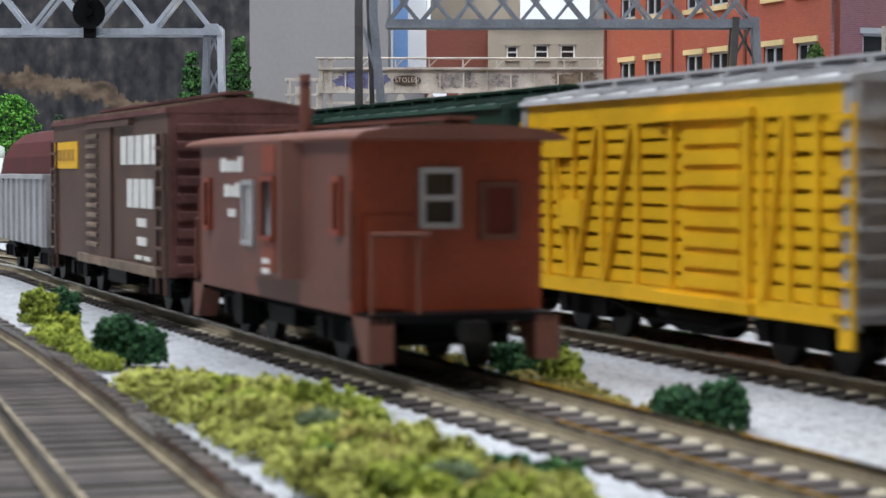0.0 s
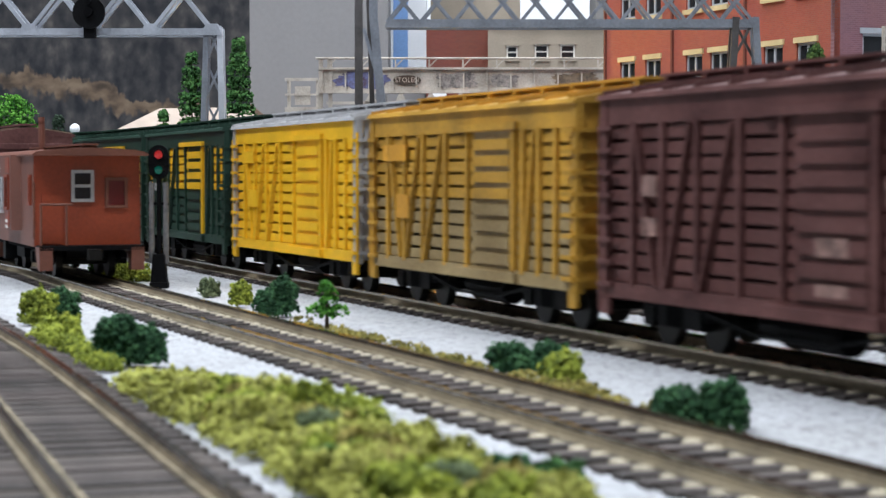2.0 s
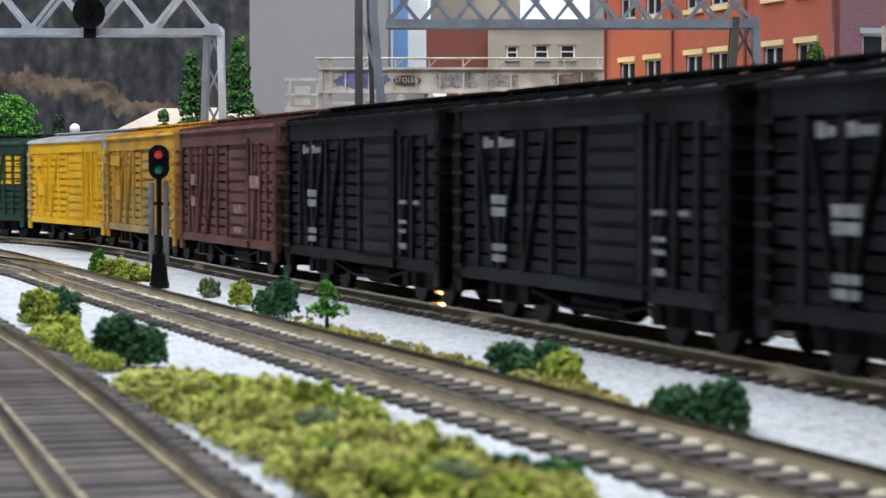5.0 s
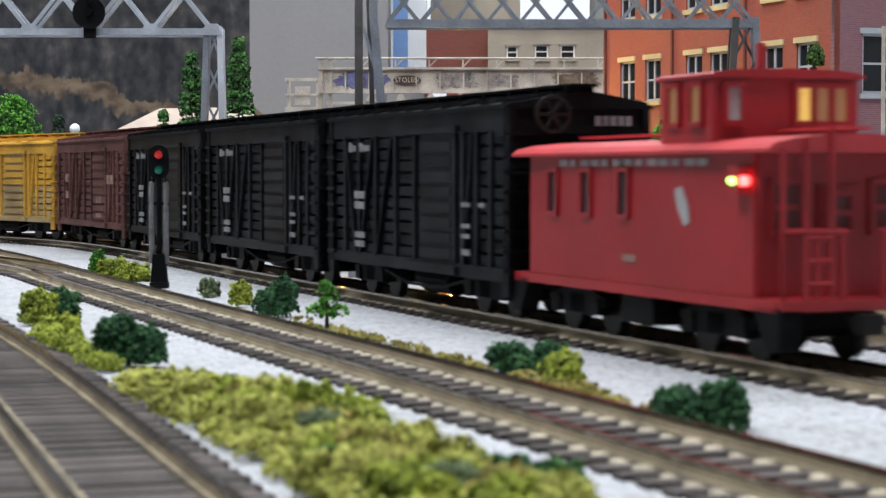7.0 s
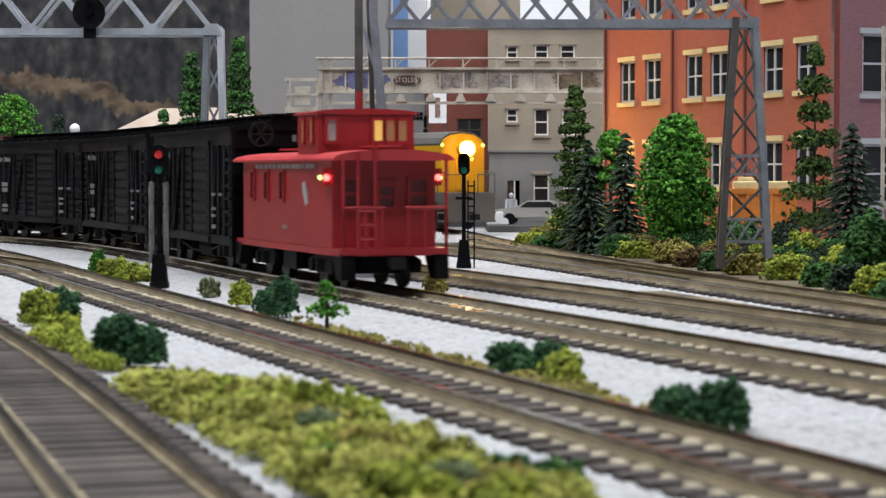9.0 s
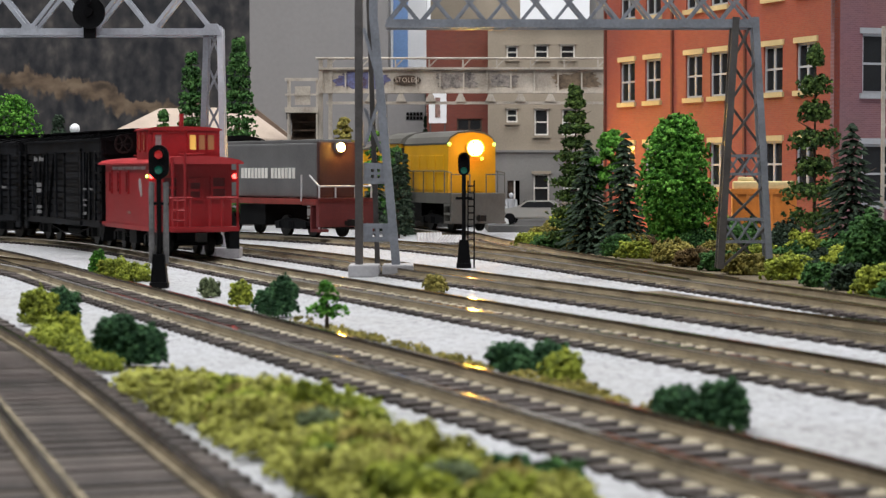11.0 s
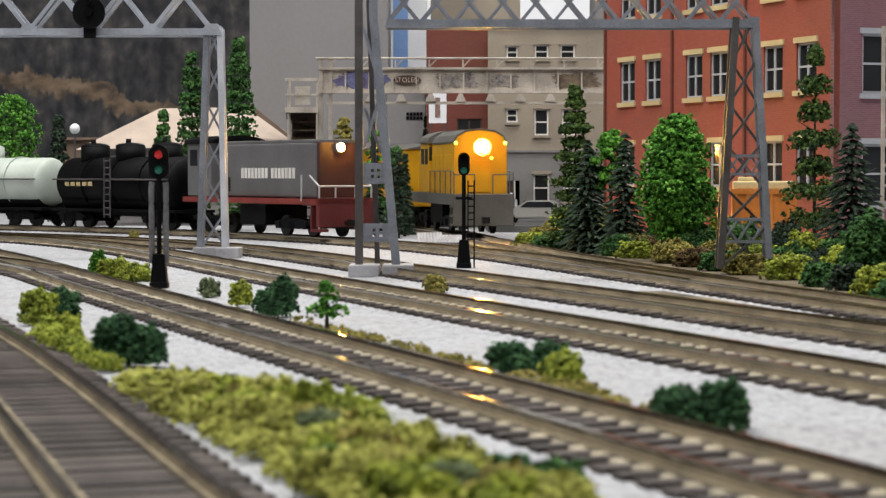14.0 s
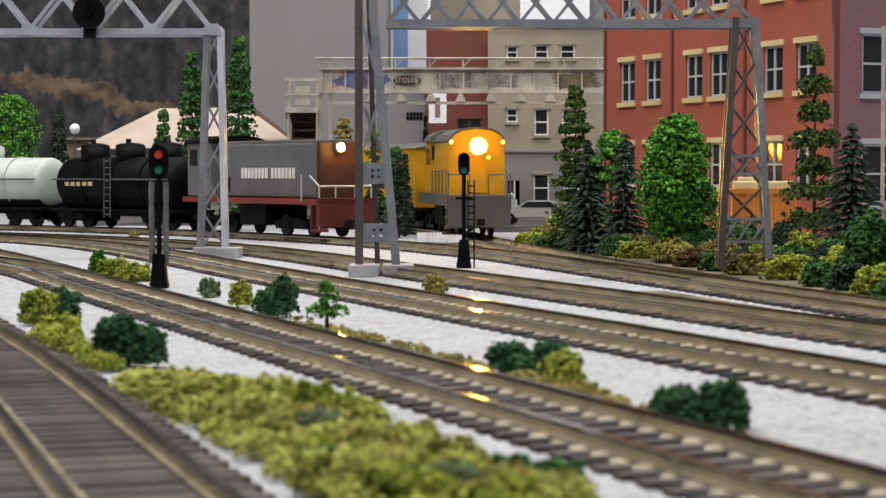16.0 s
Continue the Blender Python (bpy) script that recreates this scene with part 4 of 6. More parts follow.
def conifer(label, x, y, hgt, w, kind, z=0.0, size=0.9, tiers=9, sparse=False, base=0.08, column=False):
    """A tapered trunk with whorls of foliage, each a ring of small sprays."""
    tree = thing("conifer_tree", label, "tree", at(x, y, z, RNG.uniform(0, 360)), "trees of the layout")
    trunk(tree, hgt * 0.97, 0.9 if sparse else 1.1, limbs=10, crown0=base, reach=w * 0.3)
    rows = ([], [])
    for k in range(tiers):
        f = k / (tiers - 1)
        zz = hgt * (base + (0.96 - base) * f) + RNG.uniform(-0.5, 0.5)
        if sparse:
            r = w / 2 * (0.75 if k % 2 else 1.0) * (1 - 0.72 * f) * RNG.uniform(0.8, 1.15)
            for j in range(7):
                g = 6.283 * j / 7 + k * 0.7 + RNG.uniform(-0.3, 0.3)
                foliage(rows, RNG, 70, size, (r * 0.6 * math.cos(g), r * 0.6 * math.sin(g), zz + RNG.uniform(-1, 1)), (r * 0.5, r * 0.5, hgt / tiers * 0.46), fuzz=0.7)
        else:
            r = w / 2 * ((1.0 - 0.62 * f**2.2) if column else (1.06 - f) ** 0.75) * RNG.uniform(0.88, 1.1)
            for j in range(7):
                g = 6.283 * j / 7 + k
                foliage(rows, RNG, 34, size, (r * 0.62 * math.cos(g), r * 0.62 * math.sin(g), zz), (r * 0.5, r * 0.5, hgt / tiers * 0.6))
    ob = new("crown", raw_mesh("crown", rows, L[kind]))
    ob.parent = tree
    return tree


def leafy_tree(label, x, y, hgt, w, kind, z=0.0, size=1.1, clumps=26, low=0.15, pointed=False):
    """A trunk with limbs and a crown of uneven clumps; a pointed crown is widest at a third of its height."""
    tree = thing("leafy_tree", label, "tree", at(x, y, z, RNG.uniform(0, 360)), "trees of the layout")
    trunk(tree, hgt * 0.8, 1.4, limbs=8, crown0=low + 0.1, reach=w * 0.32)
    rows = ([], [])
    for k in range(clumps):
        f = (k + 0.5) / clumps
        if pointed:
            f = f ** 1.25
            r = w / 2 * min(1.0, 0.32 + 1.6 * f) * (1 - f) ** 0.52
        else:
            r = w / 2 * math.sin(math.pi * min(0.98, 0.2 + 0.78 * f)) ** 0.7
        zz = hgt * (low + (0.93 - low) * f)
        g = k * 2.4
        o = r * (RNG.uniform(0.55, 0.9) if pointed else RNG.uniform(0.35, 0.85))
        c = w * (RNG.uniform(0.09, 0.15) if pointed else RNG.uniform(0.13, 0.2))
        foliage(rows, RNG, 110, size, (o * math.cos(g), o * math.sin(g), zz), (c, c, c * 0.85), fuzz=0.6)
        if pointed:
            foliage(rows, RNG, 45, size * 1.3, (o * 0.3 * math.cos(g), o * 0.3 * math.sin(g), zz), (c * 1.3, c * 1.3, c), fuzz=0.4)
    ob = new("crown", raw_mesh("crown", rows, L[kind]))
    ob.parent = tree
    return tree


def fir(label, x, y, hgt, w, tiers=19):
    """A fir with drooping whorls of branches, each a row of flat sprays."""
    tree = thing("fir_tree", label, "tree", at(x, y, 0, RNG.uniform(0, 360)), "trees of the layout")
    trunk(tree, hgt * 0.97, 1.1, limbs=10, crown0=0.08, reach=w * 0.25)
    verts, faces = [], []
    for k in range(tiers):
        f = k / (tiers - 1)
        zz = hgt * (0.06 + 0.92 * f)
        r = w / 2 * (1.03 - f) ** 0.8
        n = max(5, int(15 * (1.1 - 0.6 * f)))
        for j in range(n):
            g = 6.283 * (j + RNG.uniform(-0.3, 0.3)) / n + k * 0.9
            reach, z0 = r * RNG.uniform(0.72, 1.12), zz + RNG.uniform(-0.6, 0.6)
            out, side = np.array((math.cos(g), math.sin(g), -0.28)), np.array((-math.sin(g), math.cos(g), 0.0))
            for q in np.linspace(0.2, 1.0, 7):
                p = out * reach * q + np.array((0, 0, z0 + 0.9 * math.sin(q * 2.6))) + RNG.normal(size=3) * 0.25
                a, b = RNG.uniform(1.3, 2.0), RNG.uniform(1.0, 1.9) * (1.25 - 0.75 * q)
                m = len(verts)
                for cu, cv, cw in ((1, 0, -0.3), (0.1, 1, -0.45), (-1, 0, 0), (0.1, -1, -0.45), (0, 0, 0.45)):
                    verts.append(p + out * a * cu + side * b * cv + np.array((0, 0, cw)))
                faces += [(m, m + 1, m + 4), (m + 1, m + 2, m + 4), (m + 2, m + 3, m + 4), (m + 3, m, m + 4), (m + 3, m + 2, m + 1, m)]
    ob = new("crown", raw_mesh("crown", (verts, faces), L["fir"]))
    ob.parent = tree
    return tree


# ---- backdrop and room ----
def hill_paint():
    """A painted hillside: dark woods above and below a sloping band of tan fields."""
    m = bpy.data.materials.new("painted_hills")
    m.use_nodes = True
    nt = m.node_tree
    b = nt.nodes["Principled BSDF"]
    b.inputs["Roughness"].default_value = 0.9
    b.inputs["Specular IOR Level"].default_value = 0.1
    co, sep = nt.nodes.new("ShaderNodeTexCoord"), nt.nodes.new("ShaderNodeSeparateXYZ")
    nt.links.new(co.outputs["Object"], sep.inputs[0])

    def cloud(sx, sz, detail):
        mp, n = nt.nodes.new("ShaderNodeMapping"), nt.nodes.new("ShaderNodeTexNoise")
        mp.inputs["Scale"].default_value = (sx, 1, sz)
        n.inputs["Scale"].default_value, n.inputs["Detail"].default_value = 1.0, detail
        nt.links.new(co.outputs["Object"], mp.inputs["Vector"])
        nt.links.new(mp.outputs[0], n.inputs["Vector"])
        return n.outputs[0]

    def calc(op, a, c):
        n = nt.nodes.new("ShaderNodeMath")
        n.operation = op
        for k, v in enumerate((a, c)):
            if isinstance(v, (int, float)):
                n.inputs[k].default_value = v
            else:
                nt.links.new(v, n.inputs[k])
        return n.outputs[0]

    def ramp(fac, *stops):
        n = nt.nodes.new("ShaderNodeValToRGB")
        e = n.color_ramp.elements
        e[0].position, e[0].color = stops[0][0], (*stops[0][1], 1)
        e[1].position, e[1].color = stops[-1][0], (*stops[-1][1], 1)
        for p, c in stops[1:-1]:
            e.new(p).color = (*c, 1)
        nt.links.new(fac, n.inputs[0])
        return n.outputs[0]

    # height over the sloping field, in metres, disturbed by noise
    lift = calc("ADD", sep.outputs[2], calc("MULTIPLY", calc("ADD", sep.outputs[0], 0.32), 0.20))
    lift = calc("ADD", lift, calc("MULTIPLY", calc("SUBTRACT", cloud(22, 22, 5), 0.5), 0.07))
    lift = calc("ADD", lift, calc("MULTIPLY", calc("SUBTRACT", cloud(170, 70, 3), 0.5), 0.022))
    band = ramp(calc("MULTIPLY", lift, 4.0), (0.39, (0, 0, 0)), (0.41, (1, 1, 1)), (0.46, (1, 1, 1)), (0.475, (0, 0, 0)))
    wood = ramp(cloud(75, 50, 4), (0.36, (0.020, 0.021, 0.025)), (0.55, (0.042, 0.041, 0.043)), (0.72, (0.088, 0.080, 0.076)))
    tan = ramp(cloud(50, 80, 4), (0.34, (0.05, 0.039, 0.031)), (0.5, (0.11, 0.08, 0.057)), (0.66, (0.165, 0.125, 0.088)))
    mx = nt.nodes.new("ShaderNodeMix")
    mx.data_type = "RGBA"
    nt.links.new(band, mx.inputs["Factor"])
    nt.links.new(wood, mx.inputs["A"])
    nt.links.new(tan, mx.inputs["B"])
    nt.links.new(mx.outputs["Result"], b.inputs["Base Color"])
    return m


M["hills"] = hill_paint()
M["roomwall"] = mat("room_wall", (0.16, 0.16, 0.17), 0.9, var=0.05, scale=4, fine=60)


def big_box(name, label, material, *row, category="wall"):
    bm = bmesh.new()
    box(bm, *row)
    return tagged(part(name, bm, material), label, category, kind="structure")


big_box("backdrop", "painted backdrop of wooded hills with tan fields", M["hills"], -2300, -105, 1900, 1912, -20, 1500, category="backdrop")
big_box("backdrop_sky", "plain pale sky backdrop", M["whitewall"], -105, 700, 1900, 1912, -20, 1500, category="backdrop")
big_box("wall_west", "plain grey room wall", M["roomwall"], -2312, -2300, -900, 1912, -20, 1500)
big_box("wall_east", "plain grey room wall", M["roomwall"], 700, 712, -900, 1912, -20, 1500)
big_box("wall_south", "plain grey room wall", M["roomwall"], -2312, 712, -912, -900, -20, 1500)
big_box("ceiling", "plain grey room ceiling", M["roomwall"], -2312, 712, -912, 1912, 1500, 1512, category="ceiling")


# ---- buildings ----
def wall_with_openings(name, material, parent, length, height, thick, holes, label=""):
    """A wall along x from 0 to length, its face at y = 0, with rectangular openings cut through."""
    xs = sorted({0.0, float(length), *[h[0] for h in holes], *[h[1] for h in holes]})
    zs = sorted({0.0, float(height), *[h[2] for h in holes], *[h[3] for h in holes]})
    bm = bmesh.new()
    solid = {}
    for i in range(len(xs) - 1):
        for j in range(len(zs) - 1):
            cx, cz = (xs[i] + xs[i + 1]) / 2, (zs[j] + zs[j + 1]) / 2
            solid[i, j] = not any(h[0] < cx < h[1] and h[2] < cz < h[3] for h in holes)
    v = {}

    def vert(i, j, y):
        if (i, j, y) not in v:
            v[i, j, y] = bm.verts.new((xs[i], y, zs[j]))
        return v[i, j, y]

    for (i, j), s in solid.items():
        if not s:
            continue
        for y in (0.0, thick):
            bm.faces.new((vert(i, j, y), vert(i + 1, j, y), vert(i + 1, j + 1, y), vert(i, j + 1, y)))
        for di, dj, e in ((-1, 0, ((i, j), (i, j + 1))), (1, 0, ((i + 1, j), (i + 1, j + 1))), (0, -1, ((i, j), (i + 1, j))), (0, 1, ((i, j + 1), (i + 1, j + 1)))):
            if not solid.get((i + di, j + dj), False):
                bm.faces.new((vert(*e[0], 0.0), vert(*e[1], 0.0), vert(*e[1], thick), vert(*e[0], thick)))
    return part(name, bm, material, parent, label)


def sash_window(parent, x0, x1, z0, z1, sash, cross=(0.5, 0.5), trim=None, lintel=2.6, sill=2.4, over=1.5, m=None):
    """Frame, glazing bars and pane in an opening, with a lintel and a sill on the wall's face."""
    m = m or Matrix()

    def put(name, material, par, *rows):
        ob = boxes(name, material, par, *rows)
        ob.matrix_basis = m if par is parent else Matrix()
        return ob

    wide, high = x1 - x0, z1 - z0
    xe = [1.1, wide - 1.1] if not cross[0] else [1.1, wide * cross[0] - 0.75, wide * cross[0] + 0.75, wide - 1.1]
    ze = [1.1, high - 1.1] if not cross[1] else [1.1, high * cross[1] - 0.5, high * cross[1] + 0.5, high - 1.1]
    lights = [(xe[i], xe[i + 1], ze[j], ze[j + 1]) for i in range(0, len(xe), 2) for j in range(0, len(ze), 2)]
    win = wall_with_openings("window", sash, parent, wide, high, 1.2, lights)
    win.matrix_basis = m @ at(0, 0) @ Matrix.Translation((x0 * U, 0.9 * U, z0 * U))
    for a, c, e, g in lights:
        boxes("pane", M["glass"], win, (a - 0.1, c + 0.1, 0.6, 0.8, e - 0.1, g + 0.1))
    if trim:
        put("lintel", trim, parent, (x0 - over, x1 + over, -1.0, 0.6, z1, z1 + lintel))
        put("sill", trim, parent, (x0 - over, x1 + over, -1.4, 0.6, z0 - sill, z0))
    return win


def brick_block():
    """The long red brick building beside the tracks, three storeys in view."""
    ang = math.degrees(math.atan2(918 - 1128, 176 - 90))
    b = thing("brick_building", "red brick factory building with cream lintels and grey sashes", "building", at(90, 1128, 0, ang))
    holes = []
    for c in (26, 55, 99, 124, 175, 204):
        for top in (52, 97, 142, 187):
            holes.append((c - 8.5, c + 8.5, top - 22, top))
    wall_with_openings("front_wall", M["brick"], b, 227, 205, 3.0, holes)
    for h in holes:
        sash_window(b, *h, M["sash"], trim=M["stone"])
    for x in (0.4, 77, 150):
        boxes("pilaster", M["brickdark"], b, (x - 0.8, x + 0.8, -1.2, 0, 0, 205))
    side = Matrix.Translation((227 * U, 0, 0)) @ pose(0, 0, 0, 0, 0, 90)
    sholes = [(15 + 34 * k, 31 + 34 * k, top - 27, top) for k in range(3) for top in (50, 100, 150, 195)]
    w = wall_with_openings("side_wall", M["brickpurple"], b, 120, 205, 3.0, sholes, "plum-coloured brick side wall")
    w.matrix_basis = side
    for h in sholes:
        sash_window(b, *h, M["sash"], cross=(0, 0.5), trim=M["sash"], m=side)
    boxes("roof", M["asphalt"], b, (0, 227, 0.5, 120, 203, 205.6))
    boxes("back_wall", M["brick"], b, (0, 227, 117, 120, 0, 203))
    boxes("end_wall", M["brick"], b, (0, 3, 3, 117, 0, 203))
    # Added block fills all storeys; the rooms' darkness is its colour.
    boxes("dark_filler", M["gap"], b, (3.2, 223, 6, 116, 0, 200), label="near-black block that stands in for unlit rooms")
    return b


brick_block()


def town_house():
    b = thing("town_house", "beige stucco town house over a grey ground floor", "building", at(33, 1450))
    k = 1 / 2.483

    def hole(px, w, y0, y1):
        c = (px - 865) * k
        return (c - w * k / 2, c + w * k / 2, 37 + (306 - y1) * k, 37 + (306 - y0) * k)

    up = [hole(905, 20, 82, 105), hole(957, 24, 80, 105), hole(1003, 26, 80, 105), hole(905, 20, 193, 217), hole(957, 25, 193, 240), hole(1006, 25, 193, 240), hole(957, 28, 308, 358), hole(908, 22, 320, 385), hole(1010, 28, 308, 358)]
    lower = 37 + (306 - 268) * k
    wall_with_openings("upper_wall", M["beige"], b, 82, 141, 3.0, [h for h in up if h[2] > lower] + [(-1, 83, -1, lower)])
    wall_with_openings("lower_wall", M["greystone"], b, 82, lower - 0.02, 3.0, [h for h in up if h[2] < lower], "grey ground-floor wall")
    boxes("cornice", M["greystone"], b, (-0.6, 82.6, -1.2, 0, lower - 0.8, lower + 0.8))
    boxes("roof_cornice", M["beige"], b, (-1, 83, -1.8, 4, 141, 143.4))
    for i, h in enumerate(up):
        if i == 7:
            boxes("door", M["bark"], b, (h[0], h[0] + 4.5, 1.2, 2.2, h[2], h[3]))
            boxes("door_frame", M["sashwhite"], b, (h[0] + 4.6, h[0] + 5.6, 0.4, 2.2, h[2], h[3]))
        else:
            sash_window(b, *h, M["sashwhite"], cross=(0, 0.5), trim=M["beige"], lintel=2.0, sill=1.8, over=1.2)
    # Near-black filler behind the windows, painting the unlit inside.
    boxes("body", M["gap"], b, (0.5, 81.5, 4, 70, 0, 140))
    boxes("side_wall", M["beige"], b, (0, 0.45, 3, 70, 0, 141))
    boxes("roof", M["asphalt"], b, (0, 82, 3, 70, 140.2, 141))
    return b


town_house()


def dark_brick_house():
    b = thing("brick_house", "dark red brick house wall behind the overpass", "building", at(-12, 1470))
    wall_with_openings("front_wall", M["brickdark"], b, 44.8, 142, 3, [(22, 40, 60, 76)])
    sash_window(b, 22, 40, 60, 76, M["bark"], cross=(0.5, 0.5))
    # Added near-black block: shade of the rooms put into its colour.
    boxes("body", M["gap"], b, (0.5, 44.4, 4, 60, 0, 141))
    boxes("parapet", M["brickdark"], b, (-0.5, 45, -0.8, 4, 142, 144))
    # small poster on a board in front
    s = thing("poster_board", "pale poster with a faded red figure shape", "sign", at(-10, 1440))
    boxes("board", M["whitewall"], s, (0, 12.5, 0, 1, 72, 94))
    boxes("post", M["steeldark"], s, (0.6, 1.6, 1, 2, 0, 94))
    boxes("post", M["steeldark"], s, (10.8, 11.8, 1, 2, 0, 94))
    boxes("shape", M["pinkfade"], s, (4.4, 8.0, -0.3, 0, 76, 90))
    return b


dark_brick_house()


def plain_block(name, label, material, x0, x1, y0, y1, h, cap=None):
    b = thing(name, label, "building", at(x0, y0))
    boxes("wall", material, b, (0, x1 - x0, 0, y1 - y0, 0, h), bevel=0.4)
    boxes("roof_edge", cap or material, b, (-0.8, x1 - x0 + 0.8, -0.8, y1 - y0 + 0.8, h, h + 2.5))
    return b


tall = plain_block("grey_block", "tall plain grey building wall", M["greywall"], -145, -41, 1530, 1600, 240)
boxes("vent", M["gap"], tall, (27.5, 36, -0.8, 0, 77, 83))
annexe = plain_block("low_annexe", "low grey annexe wall with small panes", M["greywall"], -41, -13, 1500, 1580, 98)
for col in range(5):
    for row in range(2):
        boxes("pane", M["gap"], annexe, (14 + 2.5 * col, 16 + 2.5 * col, -0.4, 0.3, 76 + 3 * row, 78.4 + 3 * row))
tower = plain_block("blue_tower", "narrow tower with a blue and a white face", M["whitewall"], -41, -13, 1600, 1660, 260)
boxes("blue_face", M["bluewall"], tower, (2, 13.5, -0.6, 0, 99, 258), label="sky blue panel")
plain_block("back_block", "beige distant building behind the roofs", M["beige"], -10, 62, 1640, 1700, 190)
boxes("shelf_wall", M["greystone"], plain_block("side_block", "plain grey-beige building edge behind", M["greystone"], 112, 160, 1500, 1560, 175), (-0.5, 48.5, -1, 0, 60, 62))


def barn():
    b = thing("barn", "grey clapboard barn with a broad cream hipped roof", "building", at(0, 1420))
    boxes("wall", M["shed"], b, (-248, -108, 0, 80, 0, 55))
    for k in range(12):
        z = 2 + 4.4 * k
        boxes("clapboard", M["shed"], b, (-248, -108, -0.7, 0, z, z + 3.9))
    bm = bmesh.new()
    lo = [bm.verts.new(p) for p in ((-255, -6, 53), (-102, -6, 57), (-102, 86, 57), (-255, 86, 53))]
    up = [bm.verts.new(p) for p in ((-203, 40, 83), (-136, 40, 84))]
    bm.faces.new((lo[0], lo[1], up[1], up[0]))
    bm.faces.new((lo[2], lo[3], up[0], up[1]))
    bm.faces.new((lo[3], lo[0], up[0]))
    bm.faces.new(lo[::-1])
    bm.faces.new((lo[1], lo[2], up[1]))
    part("roof", bm, M["cream"], b)
    bm = bmesh.new()
    prism(bm, [(-134, 85), (-100.5, 58.5), (-100.5, 56), (-136, 82)], "y", -7, -2)
    part("verge", bm, M["shedroof"], b)
    return b


barn()


def shed():
    b = thing("shed", "brown shed roof beyond the trees", "building", at(-292, 1560, 0, 0))
    bm = bmesh.new()
    prism(bm, [(0, 0), (75, 0), (75, 62), (0, 62)], "y", 0, 60)
    part("wall", bm, M["shedroof"], b)
    bm = bmesh.new()
    prism(bm, [(-4, 62), (80, 62), (80, 64), (-4, 64)], "y", -4, 64)
    part("roof", bm, M["shedroof"], b)
    bm = bmesh.new()
    lamp = thing("globe_lamp", "white globe street lamp on a thin post", "lamp", at(-243, 1345))
    rod(bm, (0, 0, 0), (0, 0, 63), 0.7, 8)
    part("post", bm, M["steeldark"], lamp)
    bm = bmesh.new()
    ball(bm, (0, 0, 66), 3.4, 3)
    part("globe", bm, M["whitewall"], lamp, "white glass globe", smooth=True)


shed()


# ---- overpass with the sign ----
def overpass():
    b = thing("overpass", "cream plate-girder overpass with graffiti and railings", "bridge", at(-81, 1330))
    n = 192
    boxes("girder", M["girder"], b, (0, n, 0, 1.2, 90, 105))
    boxes("flange", M["girder"], b, (0, n, -2.4, 2.0, 104.2, 105.6))
    boxes("flange", M["girder"], b, (0, n, -2.4, 2.0, 88.8, 90.2))
    boxes("deck", M["greystone"], b, (0, n, 1.3, 46, 92, 96))
    boxes("beam", M["girder"], b, (5, n, -1.2, 1.0, 81.6, 83.4))
    for k in range(13):
        x = 2 + k * 15.4
        boxes("stiffener", M["girder"], b, (x - 0.5, x + 0.5, -1.6, 0, 90.2, 104.2))
    for k in range(8):
        x = 34 + k * 19.5
        bm = bmesh.new()
        prism(bm, [(x - 3.6, 83.4), (x + 3.6, 83.4), (x + 1.0, 88.8), (x - 1.0, 88.8)], "y", -2.2, 1.2)
        part("bracket", bm, M["girder"], b)
    rail = rods("railing", M["girder"], b, 0.7, ((-2, -1, 111.5), (n, -1, 111.5)))
    for k in range(9):
        x = 6 + k * 22
        bm = bmesh.new()
        bar(bm, (x, -1, 105.4), (x, -1, 111.3), 1.0, 1.0)
        bar(bm, (x, -1, 106), (x + 5, -1, 111), 0.8, 0.8)
        part("rail_post", bm, M["girder"], rail)
    for x in (0.0, 6.2):
        boxes("column", M["girder"], b, (x, x + 2.6, -1, 2, 0, 111))
    for name, m, x0, x1, z0, z1 in (("graffiti", M["graffiti_a"], 8, 48, 91, 103.4), ("graffiti", M["graffiti_b"], 74, 106, 91, 103.2), ("graffiti", M["graffiti_b"], 110, 132, 92, 102), ("graffiti", M["graffiti_c"], 150, 186, 91, 103)):
        bm = bmesh.new()
        ring = []
        for g in np.linspace(0, 2 * math.pi, 40, endpoint=False):
            r = 0.82 + 0.18 * math.sin(5 * g + x0) * math.sin(9 * g + 1)
            ring.append(((x0 + x1) / 2 + (x1 - x0) / 2 * r * math.copysign(abs(math.cos(g)) ** 0.6, math.cos(g)), (z0 + z1) / 2 + (z1 - z0) / 2 * r * math.copysign(abs(math.sin(g)) ** 0.6, math.sin(g))))
        prism(bm, ring, "y", -0.35, -0.05)
        part(name, bm, m, b)
    bm = bmesh.new()
    prism(bm, [(57.5 + 9.5 * math.cos(g) * (1 if abs(math.cos(g)) < 0.8 else 0.96), 97.3 + 3.2 * math.sin(g)) for g in np.linspace(0, 2 * math.pi, 24, endpoint=False)], "y", -0.9, -0.2)
    sign = part("name_plate", bm, M["bark"], b, "dark oval plate with pale capital letters")
    cu = bpy.data.curves.new("letters", "FONT")
    cu.body, cu.size, cu.align_x, cu.align_y, cu.extrude = "STOLEN", 4.4 * U, "CENTER", "CENTER", 0.05 * U
    tmp = bpy.data.objects.new("letters", cu)
    me = bpy.data.meshes.new_from_object(tmp)
    bpy.data.objects.remove(tmp)
    me.materials.clear()
    me.materials.append(M["cream"])
    ob = new("letters", me)
    ob.parent = sign
    ob.matrix_basis = Matrix.Translation((57.5 * U, -1.05 * U, 97.3 * U)) @ pose(0, 0, 0, 90, 0, 0)
    # stair tower at the end
    t = thing("stair_tower", "white steel stair tower with dark open stairs", "stairs", at(-101, 1322))
